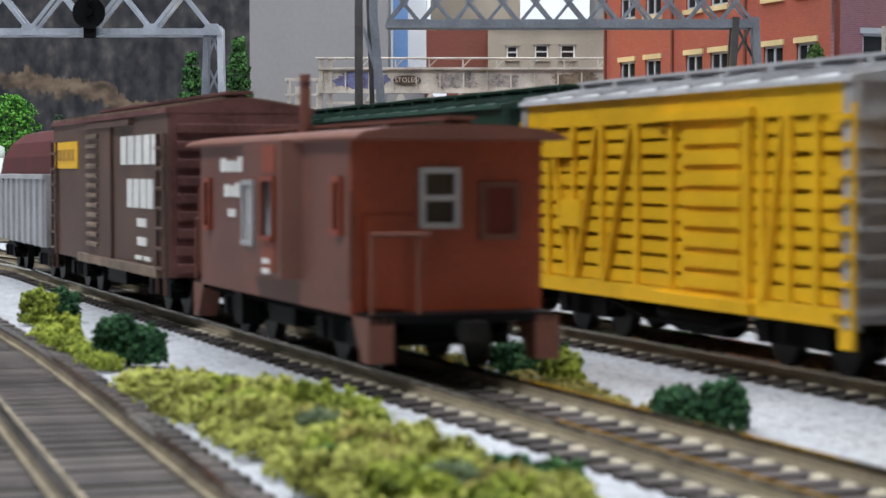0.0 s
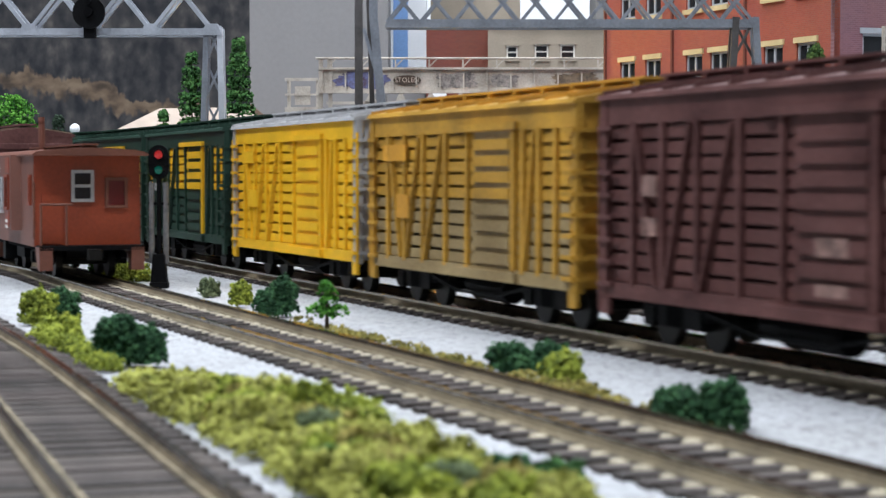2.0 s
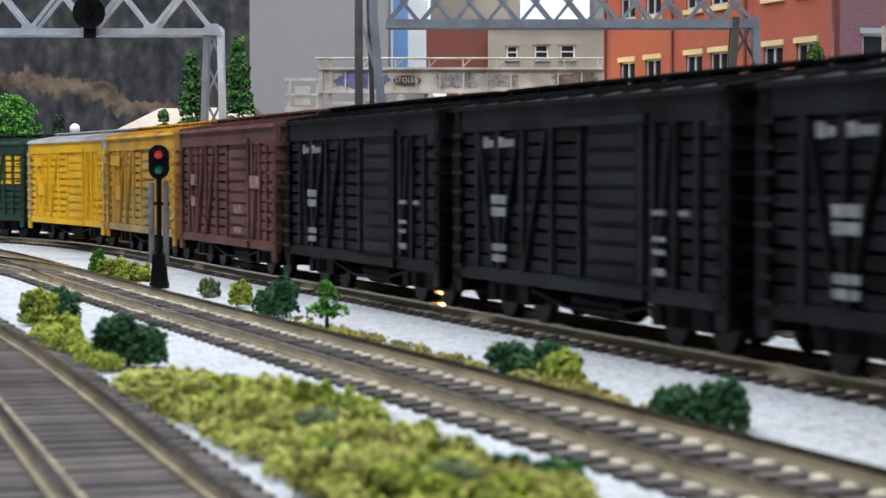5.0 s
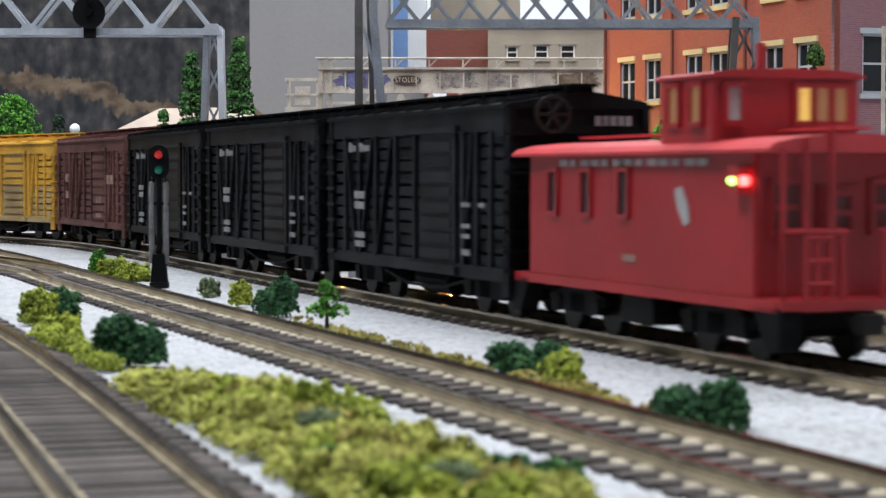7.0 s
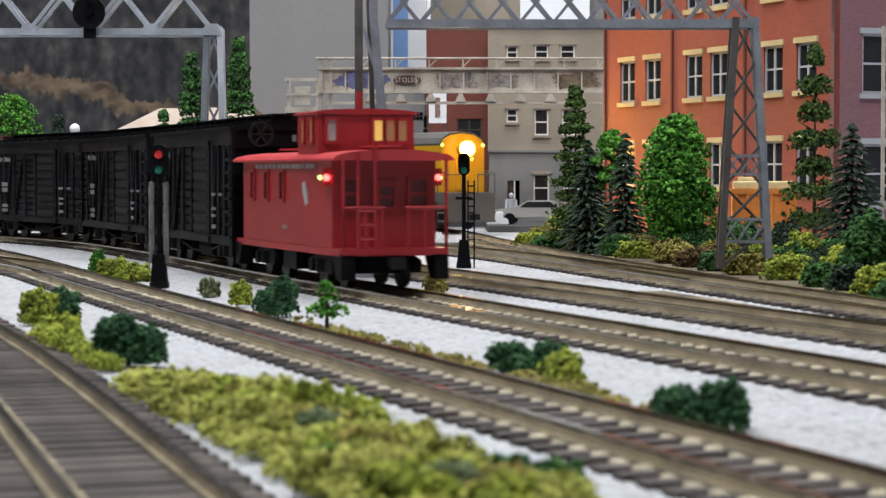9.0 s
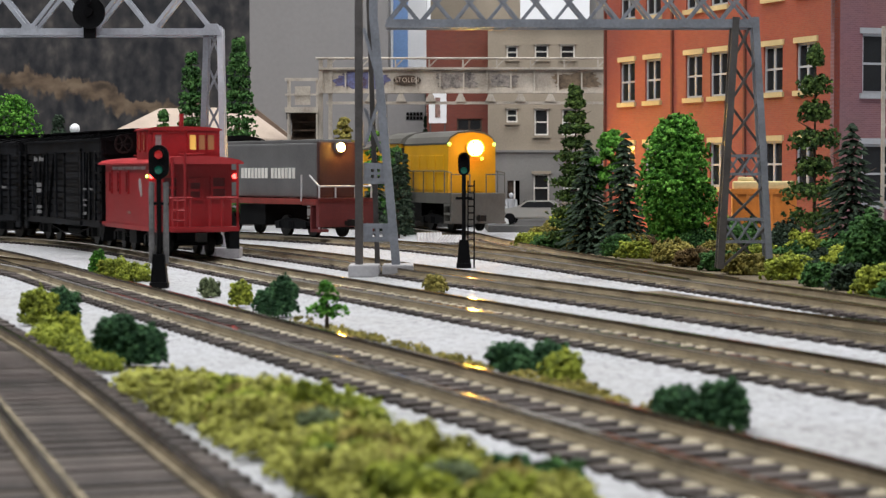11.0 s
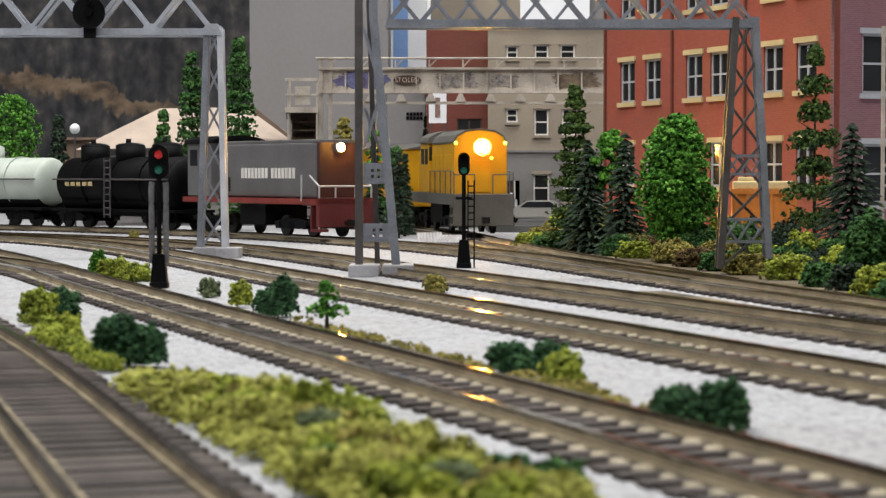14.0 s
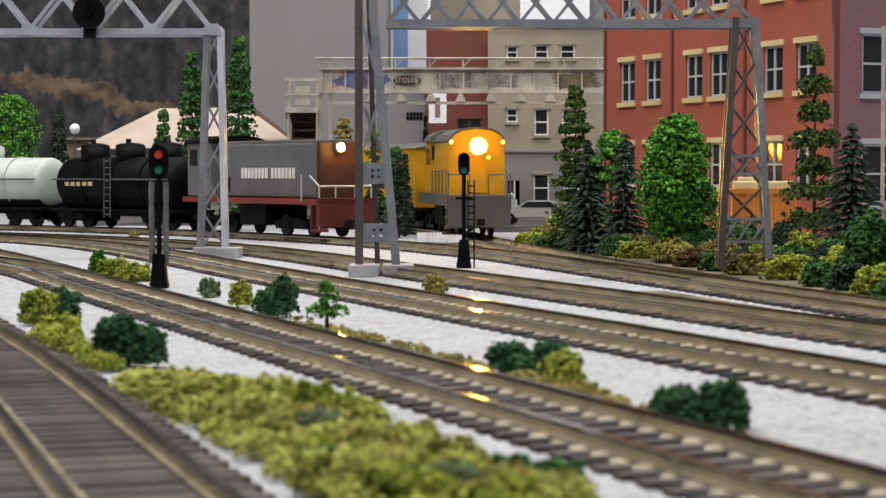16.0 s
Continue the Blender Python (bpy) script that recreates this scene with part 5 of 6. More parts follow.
    for x in (0, 18.6):
        boxes("post", M["girder"], t, (x, x + 1.2, 0, 1.2, 0, 98))
        boxes("post", M["girder"], t, (x, x + 1.2, 14, 15.2, 0, 98))
    boxes("landing", M["girder"], t, (-1.5, 20, -1, 16, 76, 79.5))
    boxes("rail", M["girder"], t, (-1.5, 20, -1, 0.2, 96.4, 98.4))
    boxes("rail", M["girder"], t, (-1.5, 20, -1, 0.2, 87, 88.2))
    boxes("rail_panel", M["girder"], t, (5, 15, -0.6, 0, 81, 93))
    boxes("back_panel", M["bark"], t, (2, 18, 12, 13, 30, 76))
    for k in range(12):
        boxes("tread", M["bark"], t, (2, 17, 1 + 0.7 * k, 6 + 0.7 * k, 8 + 5.6 * k, 9.2 + 5.6 * k))
    return b


overpass()


# ---- signal bridges ----
def truss(parent, x0, x1, y, z0, z1, bay, material, cross=False, depth=12.0, wide=2.0):
    for yy in (y, y + depth):
        boxes("chord", material, parent, (x0, x1, yy - wide / 2, yy + wide / 2, z0, z0 + 3.0))
        boxes("chord", material, parent, (x0, x1, yy - wide / 2, yy + wide / 2, z1 - 2.4, z1))
        n = int(round((x1 - x0) / bay))
        for k in range(n):
            a, c = x0 + k * bay, x0 + (k + 1) * bay
            mid = (a + c) / 2
            for p, q in ((((a, yy, z0 + 2), (c, yy + 0.3, z1 - 1.5)), ((c, yy - 0.3, z0 + 2), (a, yy, z1 - 1.5))) if cross else (((a, yy, z0 + 2), (mid, yy, z1 - 1)), ((mid, yy, z1 - 1), (c, yy, z0 + 2)))):
                bm = bmesh.new()
                bar(bm, p, q, 1.0 if cross else 2.2, 1.0 if cross else 1.6)
                part("diagonal", bm, material, parent)
            if not cross:
                bm = bmesh.new()
                prism(bm, [(c - 4.5, z0), (c + 4.5, z0), (c + 2.5, z0 + 5), (c - 2.5, z0 + 5)], "y", yy - 1.7, yy + 1.7)
                part("gusset", bm, material, parent)
        for k in range(n + 1):
            bm = bmesh.new()
            bar(bm, (x0 + k * bay, y, z0 + 1), (x0 + k * bay, y + depth, z0 + 1), 1.0, 1.0)
            if yy == y:
                part("tie_bar", bm, material, parent)
            else:
                bm.free()


def lattice_leg(parent, foot, head, height, material, lean, back=12.0, dark=None, front=None):
    """Two columns, foot to head spacing given as x pairs, with zigzag lacing and batten plates."""
    (fa, fb), (ha, hb) = foot, head
    for a, b, m in ((fa, ha, dark or material), (fb, hb, front or material)):
        bm = bmesh.new()
        bar(bm, (a, lean, 3), (b, lean, height), 2.4, 2.4)
        bar(bm, (a, lean + back, 3), (b, lean + back, height), 1.8, 1.8)
        part("column", bm, m, parent)
    n = 6
    for k in range(n):
        f, g = k / n, (k + 1) / n
        za, zb = 3 + (height - 3) * f, 3 + (height - 3) * g
        a = fa + (ha - fa) * f
        c = fb + (hb - fb) * g
        bm = bmesh.new()
        bar(bm, (a, lean, za), (c, lean, zb), 1.2, 0.9)
        a2, c2 = fa + (ha - fa) * g, fb + (hb - fb) * f
        bar(bm, (c2, lean + back, za), (a2, lean + back, zb), 1.0, 0.9)
        part("lacing", bm, dark or material, parent)
    return parent


def signal_bridges():
    left = thing("signal_bridge", "aluminium-painted lattice signal bridge over the tracks", "signal bridge", at(0, 885), "signal bridges")
    truss(left, -417, -100, 0, 96.5, 116, 26.4, M["steel"], wide=2.6)
    # Lit front and shaded rear of the leg are put into its colours.
    lattice_leg(left, (-106.0, -95.0), (-102.5, -96.8), 100, M["steel"], 0.0, back=10, dark=M["steelblue"], front=M["steellit"])
    for k, x in enumerate((-102, -92)):
        bm = bmesh.new()
        box(bm, x - 6.5, x + 4.0, -4 - 3 * k, 8, -0.2, 4.6, bevel=0.6)
        part("footing", bm, M["concrete"], left)
    sig = thing("disc_signal", "black round signal disc hung on the bridge", "signal", at(-152.5, 880))
    bm = bmesh.new()
    rod(bm, (0, 0, 106), (0, -1.4, 106), 7.0, 28)
    part("disc", bm, M["black"], sig)
    bm = bmesh.new()
    rod(bm, (0, -1.4, 106), (0, -3.4, 106), 1.9, 16)
    rod(bm, (0, -1.2, 110.5), (0, -2.6, 110.5), 1.2, 12)
    part("hood", bm, M["gap"], sig)
    boxes("bracket", M["black"], sig, (-2.5, 2.5, 0, 3, 95, 112))
    right = thing("signal_bridge", "grey lattice signal bridge on tapered legs", "signal bridge", at(0, 722), "signal bridges")
    truss(right, -20, 110, 0, 88.2, 106, 11.8, M["steelblue"], cross=True, depth=10)
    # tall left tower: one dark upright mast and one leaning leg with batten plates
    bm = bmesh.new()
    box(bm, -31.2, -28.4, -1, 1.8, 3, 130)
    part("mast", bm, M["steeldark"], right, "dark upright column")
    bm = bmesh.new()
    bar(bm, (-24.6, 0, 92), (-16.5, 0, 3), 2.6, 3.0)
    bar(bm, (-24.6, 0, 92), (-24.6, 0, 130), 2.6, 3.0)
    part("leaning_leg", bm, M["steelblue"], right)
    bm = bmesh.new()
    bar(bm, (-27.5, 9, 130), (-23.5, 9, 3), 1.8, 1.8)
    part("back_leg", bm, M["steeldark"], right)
    for z0, z1, x1 in ((33, 40.5, -19.6), (12.5, 19, -18.2)):
        span = x1 + 28.3
        holes = [(span * fx - 0.55, span * fx + 0.55, (z1 - z0) * fz - 0.55, (z1 - z0) * fz + 0.55) for fx in (0.38, 0.62) for fz in (0.36, 0.64)]
        plate = wall_with_openings("batten_plate", M["steelblue"], right, span, z1 - z0, 1.0, holes)
        plate.matrix_basis = Matrix.Translation((-28.3 * U, -0.5 * U, z0 * U))
    for a, b in (((-28, 0, 46), (-21.5, 0, 66)), ((-22, 0, 66), (-28, 0, 88)), ((-28, 8, 60), (-22, 8, 44))):
        bm = bmesh.new()
        bar(bm, a, b, 1.6, 1.2)
        part("lacing", bm, M["steelblue"], right)
    for x in (-28.0, -16.0):
        bm = bmesh.new()
        box(bm, x - 5.5, x + 5.5, -4, 12, -0.2, 4.4, bevel=0.6)
        part("footing", bm, M["concrete"], right)
    # Left column and all lacing take the darker tone.
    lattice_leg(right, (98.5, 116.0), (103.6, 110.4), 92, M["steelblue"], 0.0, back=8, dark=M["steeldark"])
    for z0, z1, xa, xb in ((36.5, 43, 100.6, 113.4), (12.5, 20.5, 99.4, 114.8)):
        for z in (z0, z1):
            boxes("cross_bar", M["steelblue"], right, (xa, xb, -0.9, 0.5, z - 0.5, z + 0.5))
        for k in range(3):
            bm = bmesh.new()
            x0, x1 = xa + (xb - xa) * k / 3, xa + (xb - xa) * (k + 1) / 3
            bar(bm, (x0, -0.4, z0), (x1, -0.4, z1), 0.8, 0.7)
            bar(bm, (x1, 0.2, z0), (x0, 0.2, z1), 0.8, 0.7)
            part("lacing", bm, M["steelblue"], right)
    return left, right


signal_bridges()


def mast_signal(label, x, y, k=1.0, posts=True):
    s = thing("block_signal", label, "signal", at(x, y), "block signals")
    bm = bmesh.new()
    box(bm, -2.9, 2.9, -2.6, 2.6, 0, 2, bevel=0.3)
    prism(bm, [(-2.6, 2), (2.6, 2), (1.8, 11), (-1.8, 11)], "y", -2.2, 2.2)
    part("base", bm, M["black"], s)
    rods("mast", M["black"], s, 0.8, ((0, 0, 10), (0, 0, 36)))
    bm = bmesh.new()
    wide = 3.3 if posts else 2.3
    prism(bm, [(wide * math.cos(g), 40.4 + (2.2 if math.sin(g) > 0 else -2.2) + wide * math.sin(g)) for g in np.linspace(0, 2 * math.pi, 25)[:-1]], "y", -0.5, 0.4)
    head = part("target", bm, M["black"], s)
    for z, m, nm in ((42.8, M["sigred"], "glowing red signal lens"), (37.9, M["siggreen"], "dark green signal lens")):
        bm = bmesh.new()
        ball(bm, (0, -0.7, z), 1.35, 2, (1, 0.5, 1))
        part("lens", bm, m if label.startswith("black block") else (M["siggreen"] if z < 40 else M["gap"]), head, nm, smooth=True)
        bm = bmesh.new()
        for g in range(7):
            a, c = math.pi * g / 7, math.pi * (g + 1) / 7
            bar(bm, (1.7 * math.cos(a), -1.4, z + 1.7 * math.sin(a)), (1.7 * math.cos(c), -1.4, z + 1.7 * math.sin(c)), 2.2, 0.4)
        part("hood", bm, M["black"], head)
    boxes("cross_arm", M["black"], s, (-3.2, 3.2, -0.6, 0.6, 26.6, 27.6))
    if posts:
        for dx in (-2.4, 2.2):
            rods("post", M["postgrey"], s, 0.95, ((dx, 0, 8), (dx, 0, 33)), ((dx, 0, 33), (dx * 0.9, 0, 34)))
    else:
        bm = bmesh.new()
        for k2 in range(9):
            rod(bm, (1.6, 0, 11 + 2.6 * k2), (4.0, 0, 11 + 2.6 * k2), 0.3, 5)
        bar(bm, (1.6, 0, 2), (1.6, 0, 34), 0.5, 0.5)
        bar(bm, (4.0, 0, 0), (4.0, 0, 34), 0.6, 0.6)
        part("ladder", bm, M["black"], s)
    return s


M["sigred"] = mat("red_signal_lens", (0.4, 0.02, 0.02), 0.3, emit=(1.0, 0.06, 0.06), strength=0.24)
M["siggreen"] = mat("green_signal_lens", (0.01, 0.10, 0.07), 0.2, emit=(0.05, 0.6, 0.4), strength=0.06)
mast_signal("black block signal with red lens between two grey posts", -91.0, 652)
mast_signal("small block signal with ladder and relay box", 8.1, 790, posts=False)


# ---- standing rolling stock ----
M["sillred"] = mat("sill_red_paint", (0.20, 0.028, 0.022), 0.5, var=0.25, scale=90)
M["maroon"] = mat("dark_maroon_paint", (0.05, 0.018, 0.014), 0.5, var=0.2)


def switcher():
    car = thing("switcher_engine", "grey diesel switcher engine with red sill and nose", "locomotive", ROUTE_E.place(s_at(ROUTE_E, 1050) + 76, 40) @ pose(0, 0, 0, 0, 0, 180))
    h = 76
    boxes("hood", M["spgrey"], car, (-42, 66, -12, 12, 24, 52.5), bevel=1.0)
    boxes("hood_top", M["spgrey"], car, (-42, 65, -10, 10, 52.3, 54.4), bevel=0.7)
    boxes("sill", M["sillred"], car, (-h, h, -16.5, 16.5, 20.5, 23.4), label="red side sill")
    boxes("nose", M["maroon"], car, (66, 68.5, -12, 12, 24, 53), bevel=0.6, label="dark red nose")
    cab = boxes("cab", M["spgrey"], car, (-70, -42, -16.5, 16.5, 24, 54), bevel=0.6)
    for x in (-50, -62):
        boxes("pane", M["glass"], cab, (x - 4, x + 4, -16.9, -16.5, 41, 50))
        boxes("pane", M["glass"], cab, (x - 4, x + 4, 16.5, 16.9, 41, 50))
    bm = bmesh.new()
    prism(bm, arched(17.5, 54, 58) + [(-17.5, 53.4), (17.5, 53.4)], "x", -72, -38)
    part("roof", bm, M["black"], cab)
    bm = bmesh.new()
    rod(bm, (68.4, 0, 50.2), (70.5, 0, 50.2), 2.6, 18)
    lamp = part("headlight", bm, M["spgrey"], car)
    bm = bmesh.new()
    ball(bm, (71.0, 0, 50.2), 2.2, 3, (0.45, 1, 1))
    part("lens", bm, M["headlamp"], lamp, "glowing warm headlight lens", smooth=True)
    bm = bmesh.new()
    tube(bm, 68.4, 69.2, 0, 50.2, 3.2, 2.6, 20)
    part("rim", bm, M["spgrey"], lamp)
    boxes("end_beam", M["spred"], car, (h - 3, h, -16.5, 16.5, 9, 24))
    boxes("platform", M["spred"], car, (58, h, -16, 16, 20, 22))
    for s in (1, -1):
        boxes("step", M["spred"], car, (h - 8, h + 2, s * 12, s * 17, 6.5, 8), (h - 8, h - 7, s * 12, s * 17, 6.5, 20))
        rods("handrail", M["silver"], car, 0.5, ((h - 1, s * 15.8, 8), (h - 1, s * 15.8, 30)), ((h - 1, s * 15.8, 30), (h - 12, s * 15, 35.5)), ((h - 18, s * 16.4, 22), (h - 18, s * 16.4, 36)))
    rods("front_rail", M["silver"], car, 0.5, ((h - 1, -15.8, 30), (h - 1, 15.8, 30)), ((h - 1, -6, 22), (h - 1, -6, 30)), ((h - 1, 6, 22), (h - 1, 6, 30)))
    x = -14.0
    for word in (8, 7):
        for k in range(word):
            boxes("letter", M["white"], car, (x, x + 2.5, -12.35, -12, 34.0, 39.6))
            x += 3.75
        x += 3
    for k in range(5):
        boxes("louvre", M["gap"], car, (-36, -27, -12.4, -12, 27 + 1.6 * k, 28 + 1.6 * k))
    boxes("fuel_tank", M["black"], car, (-14, 14, -13, 13, 9, 20))
    for end in (1, -1):
        truck(car, end * 44, wheel=5.6, base=28, width=13.5)
        coupler(car, end * h)
    return car


def tank_car(label, s, paint, lower, domes, length=128.0):
    car = thing("tank_car", label, "tank car", ROUTE_E.place(s, 42), "standing tank cars")
    h = length / 2 - 6
    bm = bmesh.new()
    rod(bm, (-h + 3, 0, 31), (h - 3, 0, 31), 15.5, 32)
    for e in (1, -1):
        ball(bm, (e * (h - 3), 0, 31), 15.5, 3, (0.32, 1, 1))
    tank = part("tank", bm, paint, car, smooth=True)
    bm = bmesh.new()
    rod(bm, (-h + 2, 0, 23), (h - 2, 0, 23), 11.5, 24)
    part("underbelly", bm, lower, tank, smooth=True)
    for x in domes:
        bm = bmesh.new()
        rod(bm, (x, 0, 42), (x, 0, 53.0), 9.0, 24)
        ball(bm, (x, 0, 53.0), 9.0, 3, (1, 1, 0.25))
        rod(bm, (x + 2, 0, 54), (x + 2, 0, 57.5), 1.6, 10)
        part("dome", bm, paint, tank, smooth=True)
    for xb in (-h * 0.5, 0, h * 0.5):
        bm = bmesh.new()
        for k in range(20):
            a, c = 2 * math.pi * k / 20, 2 * math.pi * (k + 1) / 20
            bar(bm, (xb, 15.8 * math.cos(a), 31 + 15.8 * math.sin(a)), (xb, 15.8 * math.cos(c), 31 + 15.8 * math.sin(c)), 0.5, 1.2)
        part("band", bm, paint, tank)
    rods("handrail", M["steeldark"], car, 0.5, ((-h, 16.6, 33), (h, 16.6, 33)), ((-h, -16.6, 33), (h, -16.6, 33)))
    bm = bmesh.new()
    for k in range(9):
        rod(bm, (-3, 17.6, 12 + 4 * k), (3, 17.6, 12 + 4 * k), 0.4, 5)
    bar(bm, (-3, 17.6, 10), (-3, 17.2, 46), 0.7, 0.7)
    bar(bm, (3, 17.6, 10), (3, 17.2, 46), 0.7, 0.7)
    part("ladder", bm, M["steeldark"], car)
    for k in range(5):
        boxes("lettering", M["stone"], car, (18 + 6 * k, 22 + 6 * k, 15.2, 15.9, 29, 31.5))
    boxes("frame", M["black"], car, (-length / 2 + 4, length / 2 - 4, -6, 6, 11, 16), (-length / 2 + 2, length / 2 - 2, -15, 15, 13.6, 15.2))
    for e in (1, -1):
        truck(car, e * (length / 2 - 22))
        coupler(car, e * (length / 2 - 2))
    return car


switcher()
SP_S = s_at(ROUTE_E, 1050) + 76
tank_car("black three-dome tank car behind the switcher", SP_S + 150, M["black"], M["black"], (-36, 0, 36))
tank_car("pale green-white tank car with black underside", SP_S + 286, M["tankwhite"], M["black"], (0,))


def road_engine():
    """The yellow engine that creeps in; its front is at x = 0, z from the ground."""
    car = thing("road_engine", "yellow diesel road engine with grey roof and glowing headlight", "locomotive")
    hood = bmesh.new()
    prism(hood, [(-14.6, 25.5), (14.6, 25.5), (14.6, 53.0), (12.6, 56.6), (8.0, 59.2), (0, 60.2), (-8.0, 59.2), (-12.6, 56.6), (-14.6, 53.0)], "x", -82, -9)
    part("hood", hood, M["loco_yellow"], car)
    bm = bmesh.new()
    prism(bm, [(-14.8, 53.2), (-12.7, 56.8), (-8.0, 59.4), (0, 60.4), (8.0, 59.4), (12.7, 56.8), (14.8, 53.2), (15.0, 54.2), (13.0, 57.6), (8.2, 60.4), (0, 61.4), (-8.2, 60.4), (-13.0, 57.6), (-15.0, 54.2)], "x", -82, -10)
    part("roof", bm, M["loco_grey"], car, "grey roof sheet")
    cab = boxes("cab", M["loco_yellow"], car, (-112, -82, -16.5, 16.5, 25.5, 55), bevel=0.8)
    bm = bmesh.new()
    prism(bm, arched(17.5, 55, 61.8) + [(-17.5, 54.4), (17.5, 54.4)], "x", -114, -80)
    part("roof", bm, M["loco_grey"], cab)
    for y in (14.7, -14.7):
        boxes("pane", M["glass"], cab, (-82.05, -81.7, y - 1.6, y + 1.6, 44, 52))
    for x in (-90, -103):
        for s in (1, -1):
            boxes("pane", M["glass"], cab, (x - 4.5, x + 4.5, s * 16.5, s * 16.8, 42, 51))
    boxes("rear_hood", M["loco_yellow"], car, (-140, -112, -13, 13, 25.5, 50), bevel=0.8)
    boxes("frame", M["loco_grey"], car, (-148, 0, -17, 17, 19.5, 25.5))
    boxes("pilot", M["loco_grey"], car, (-2, 0.8, -16.5, 16.5, 8, 25.4), bevel=0.5)
    for s in (1, -1):
        for k in range(3):
            boxes("step", M["loco_grey"], car, (-9, 0.4, s * 11.5, s * 17.2, 8 + 5 * k, 9.2 + 5 * k))
        boxes("step_panel", M["loco_grey"], car, (-9.6, -9, s * 11.5, s * 17, 8, 20))
        rods("handrail", M["loco_grey"], car, 0.35, ((0.3, s * 16.4, 25), (0.3, s * 16.4, 37)), ((0.3, s * 16.4, 37), (-10, s * 16.4, 38)), ((-10, s * 16.4, 38), (-80, s * 16.4, 38)), *[((x, s * 16.4, 25.5), (x, s * 16.4, 38)) for x in (-10, -27, -44, -61, -78)])
        bm = bmesh.new()
        ball(bm, (-9.2, s * 13.7, 53.2), 1.2, 2, (0.6, 1, 1))
        part("class_lamp", bm, M["classlamp"], car, "small glowing green-white lamp", smooth=True)
    rods("front_rail", M["loco_grey"], car, 0.35, ((0.3, -16.4, 36), (0.3, -5, 36)), ((0.3, 5, 36), (0.3, 16.4, 36)), ((0.3, -5, 25), (0.3, -5, 36)), ((0.3, 5, 25), (0.3, 5, 36)))
    bm = bmesh.new()
    tube(bm, -9.4, -2.4, 0, 51, 4.3, 3.8, 24)
    lamp = part("headlight", bm, M["loco_yellow"], car, "deep round headlight housing")
    bm = bmesh.new()
    ball(bm, (-7.6, 0, 51), 2.3, 3, (0.35, 1, 1))
    part("lens", bm, M["beamlamp"], lamp, "glowing warm headlight lens", smooth=True)
    # Added glowing ring, no real part: throws an amber halo onto the hood.
    bm = bmesh.new()
    tube(bm, -4.6, -2.3, 0, 51, 4.6, 4.32, 24)
    part("glow_ring", bm, M["glow_ring"], lamp, "added glowing ring that imitates the headlight's amber halo")
    bm = bmesh.new()
    ball(bm, (-8.6, 6.0, 45), 1.0, 2)
    part("small_lamp", bm, M["classlamp"], car, "tiny glowing lamp", smooth=True)
    boxes("hood_door", M["loco_yellow"], car, (-8.9, -8.4, -5, 5, 26.5, 44), bevel=0.2)
    for k in range(5):
        x = -16 - 13 * k
        boxes("hood_panel", M["loco_yellow"], car, (x - 11.6, x, 14.6, 15.0, 27, 47), bevel=0.2)
        boxes("hood_panel", M["loco_yellow"], car, (x - 11.6, x, -15.0, -14.6, 27, 47), bevel=0.2)
    boxes("walkway_box", M["loco_yellow"], car, (-76, -58, 13.2, 16.6, 25.5, 31))
    for x in (-34, -118):
        truck(car, x, wheel=5.8, base=32, width=13.5)
    boxes("fuel_tank", M["black"], car, (-96, -56, -13, 13, 8.5, 19.4))
    coupler(car, 0.5)
    return car


# Emission of the added ring that imitates the headlight's halo.
M["glow_ring"] = mat("added_amber_glow", (0.8, 0.5, 0.1), 0.3, emit=(1.0, 0.50, 0.07), strength=26)
M["classlamp"] = mat("class_lamp", (0.6, 0.8, 0.3), 0.3, emit=(0.6, 1.0, 0.12), strength=1.6)
ROAD_ENGINE = road_engine()


def trailing_car():
    car = thing("box_car", "yellow freight car coupled behind the engine", "freight car")
    boxes("body", M["loco_yellow"], car, (-60, 60, -16.5, 16.5, 16, 52), bevel=0.6)
    for k in range(13):
        boxes("rib", M["loco_yellow"], car, (-57 + 9.3 * k, -55.6 + 9.3 * k, -17.2, -16.5, 17, 51))
    bm = bmesh.new()
    prism(bm, [(17.5, 51.6), (0, 55.5), (-17.5, 51.6)], "x", -61, 61)
    part("roof", bm, M["loco_grey"], car)
    boxes("underframe", M["black"], car, (-58, 58, -8, 8, 10, 16))
    for e in (1, -1):
        truck(car, e * 40)
        coupler(car, e * 60)
    return car


TRAILING_CAR = trailing_car()


# ---- street, vehicles, small things ----
def street():
    big_box("pavement", "grey street slab in front of the houses", M["asphalt"], 28, 160, 1262, 1450, -1, 4.0, category="street")
    big_box("pavement_back", "grey street slab beside the houses", M["asphalt"], -60, 27.8, 1392, 1470, -1, 4.0, category="street")


street()


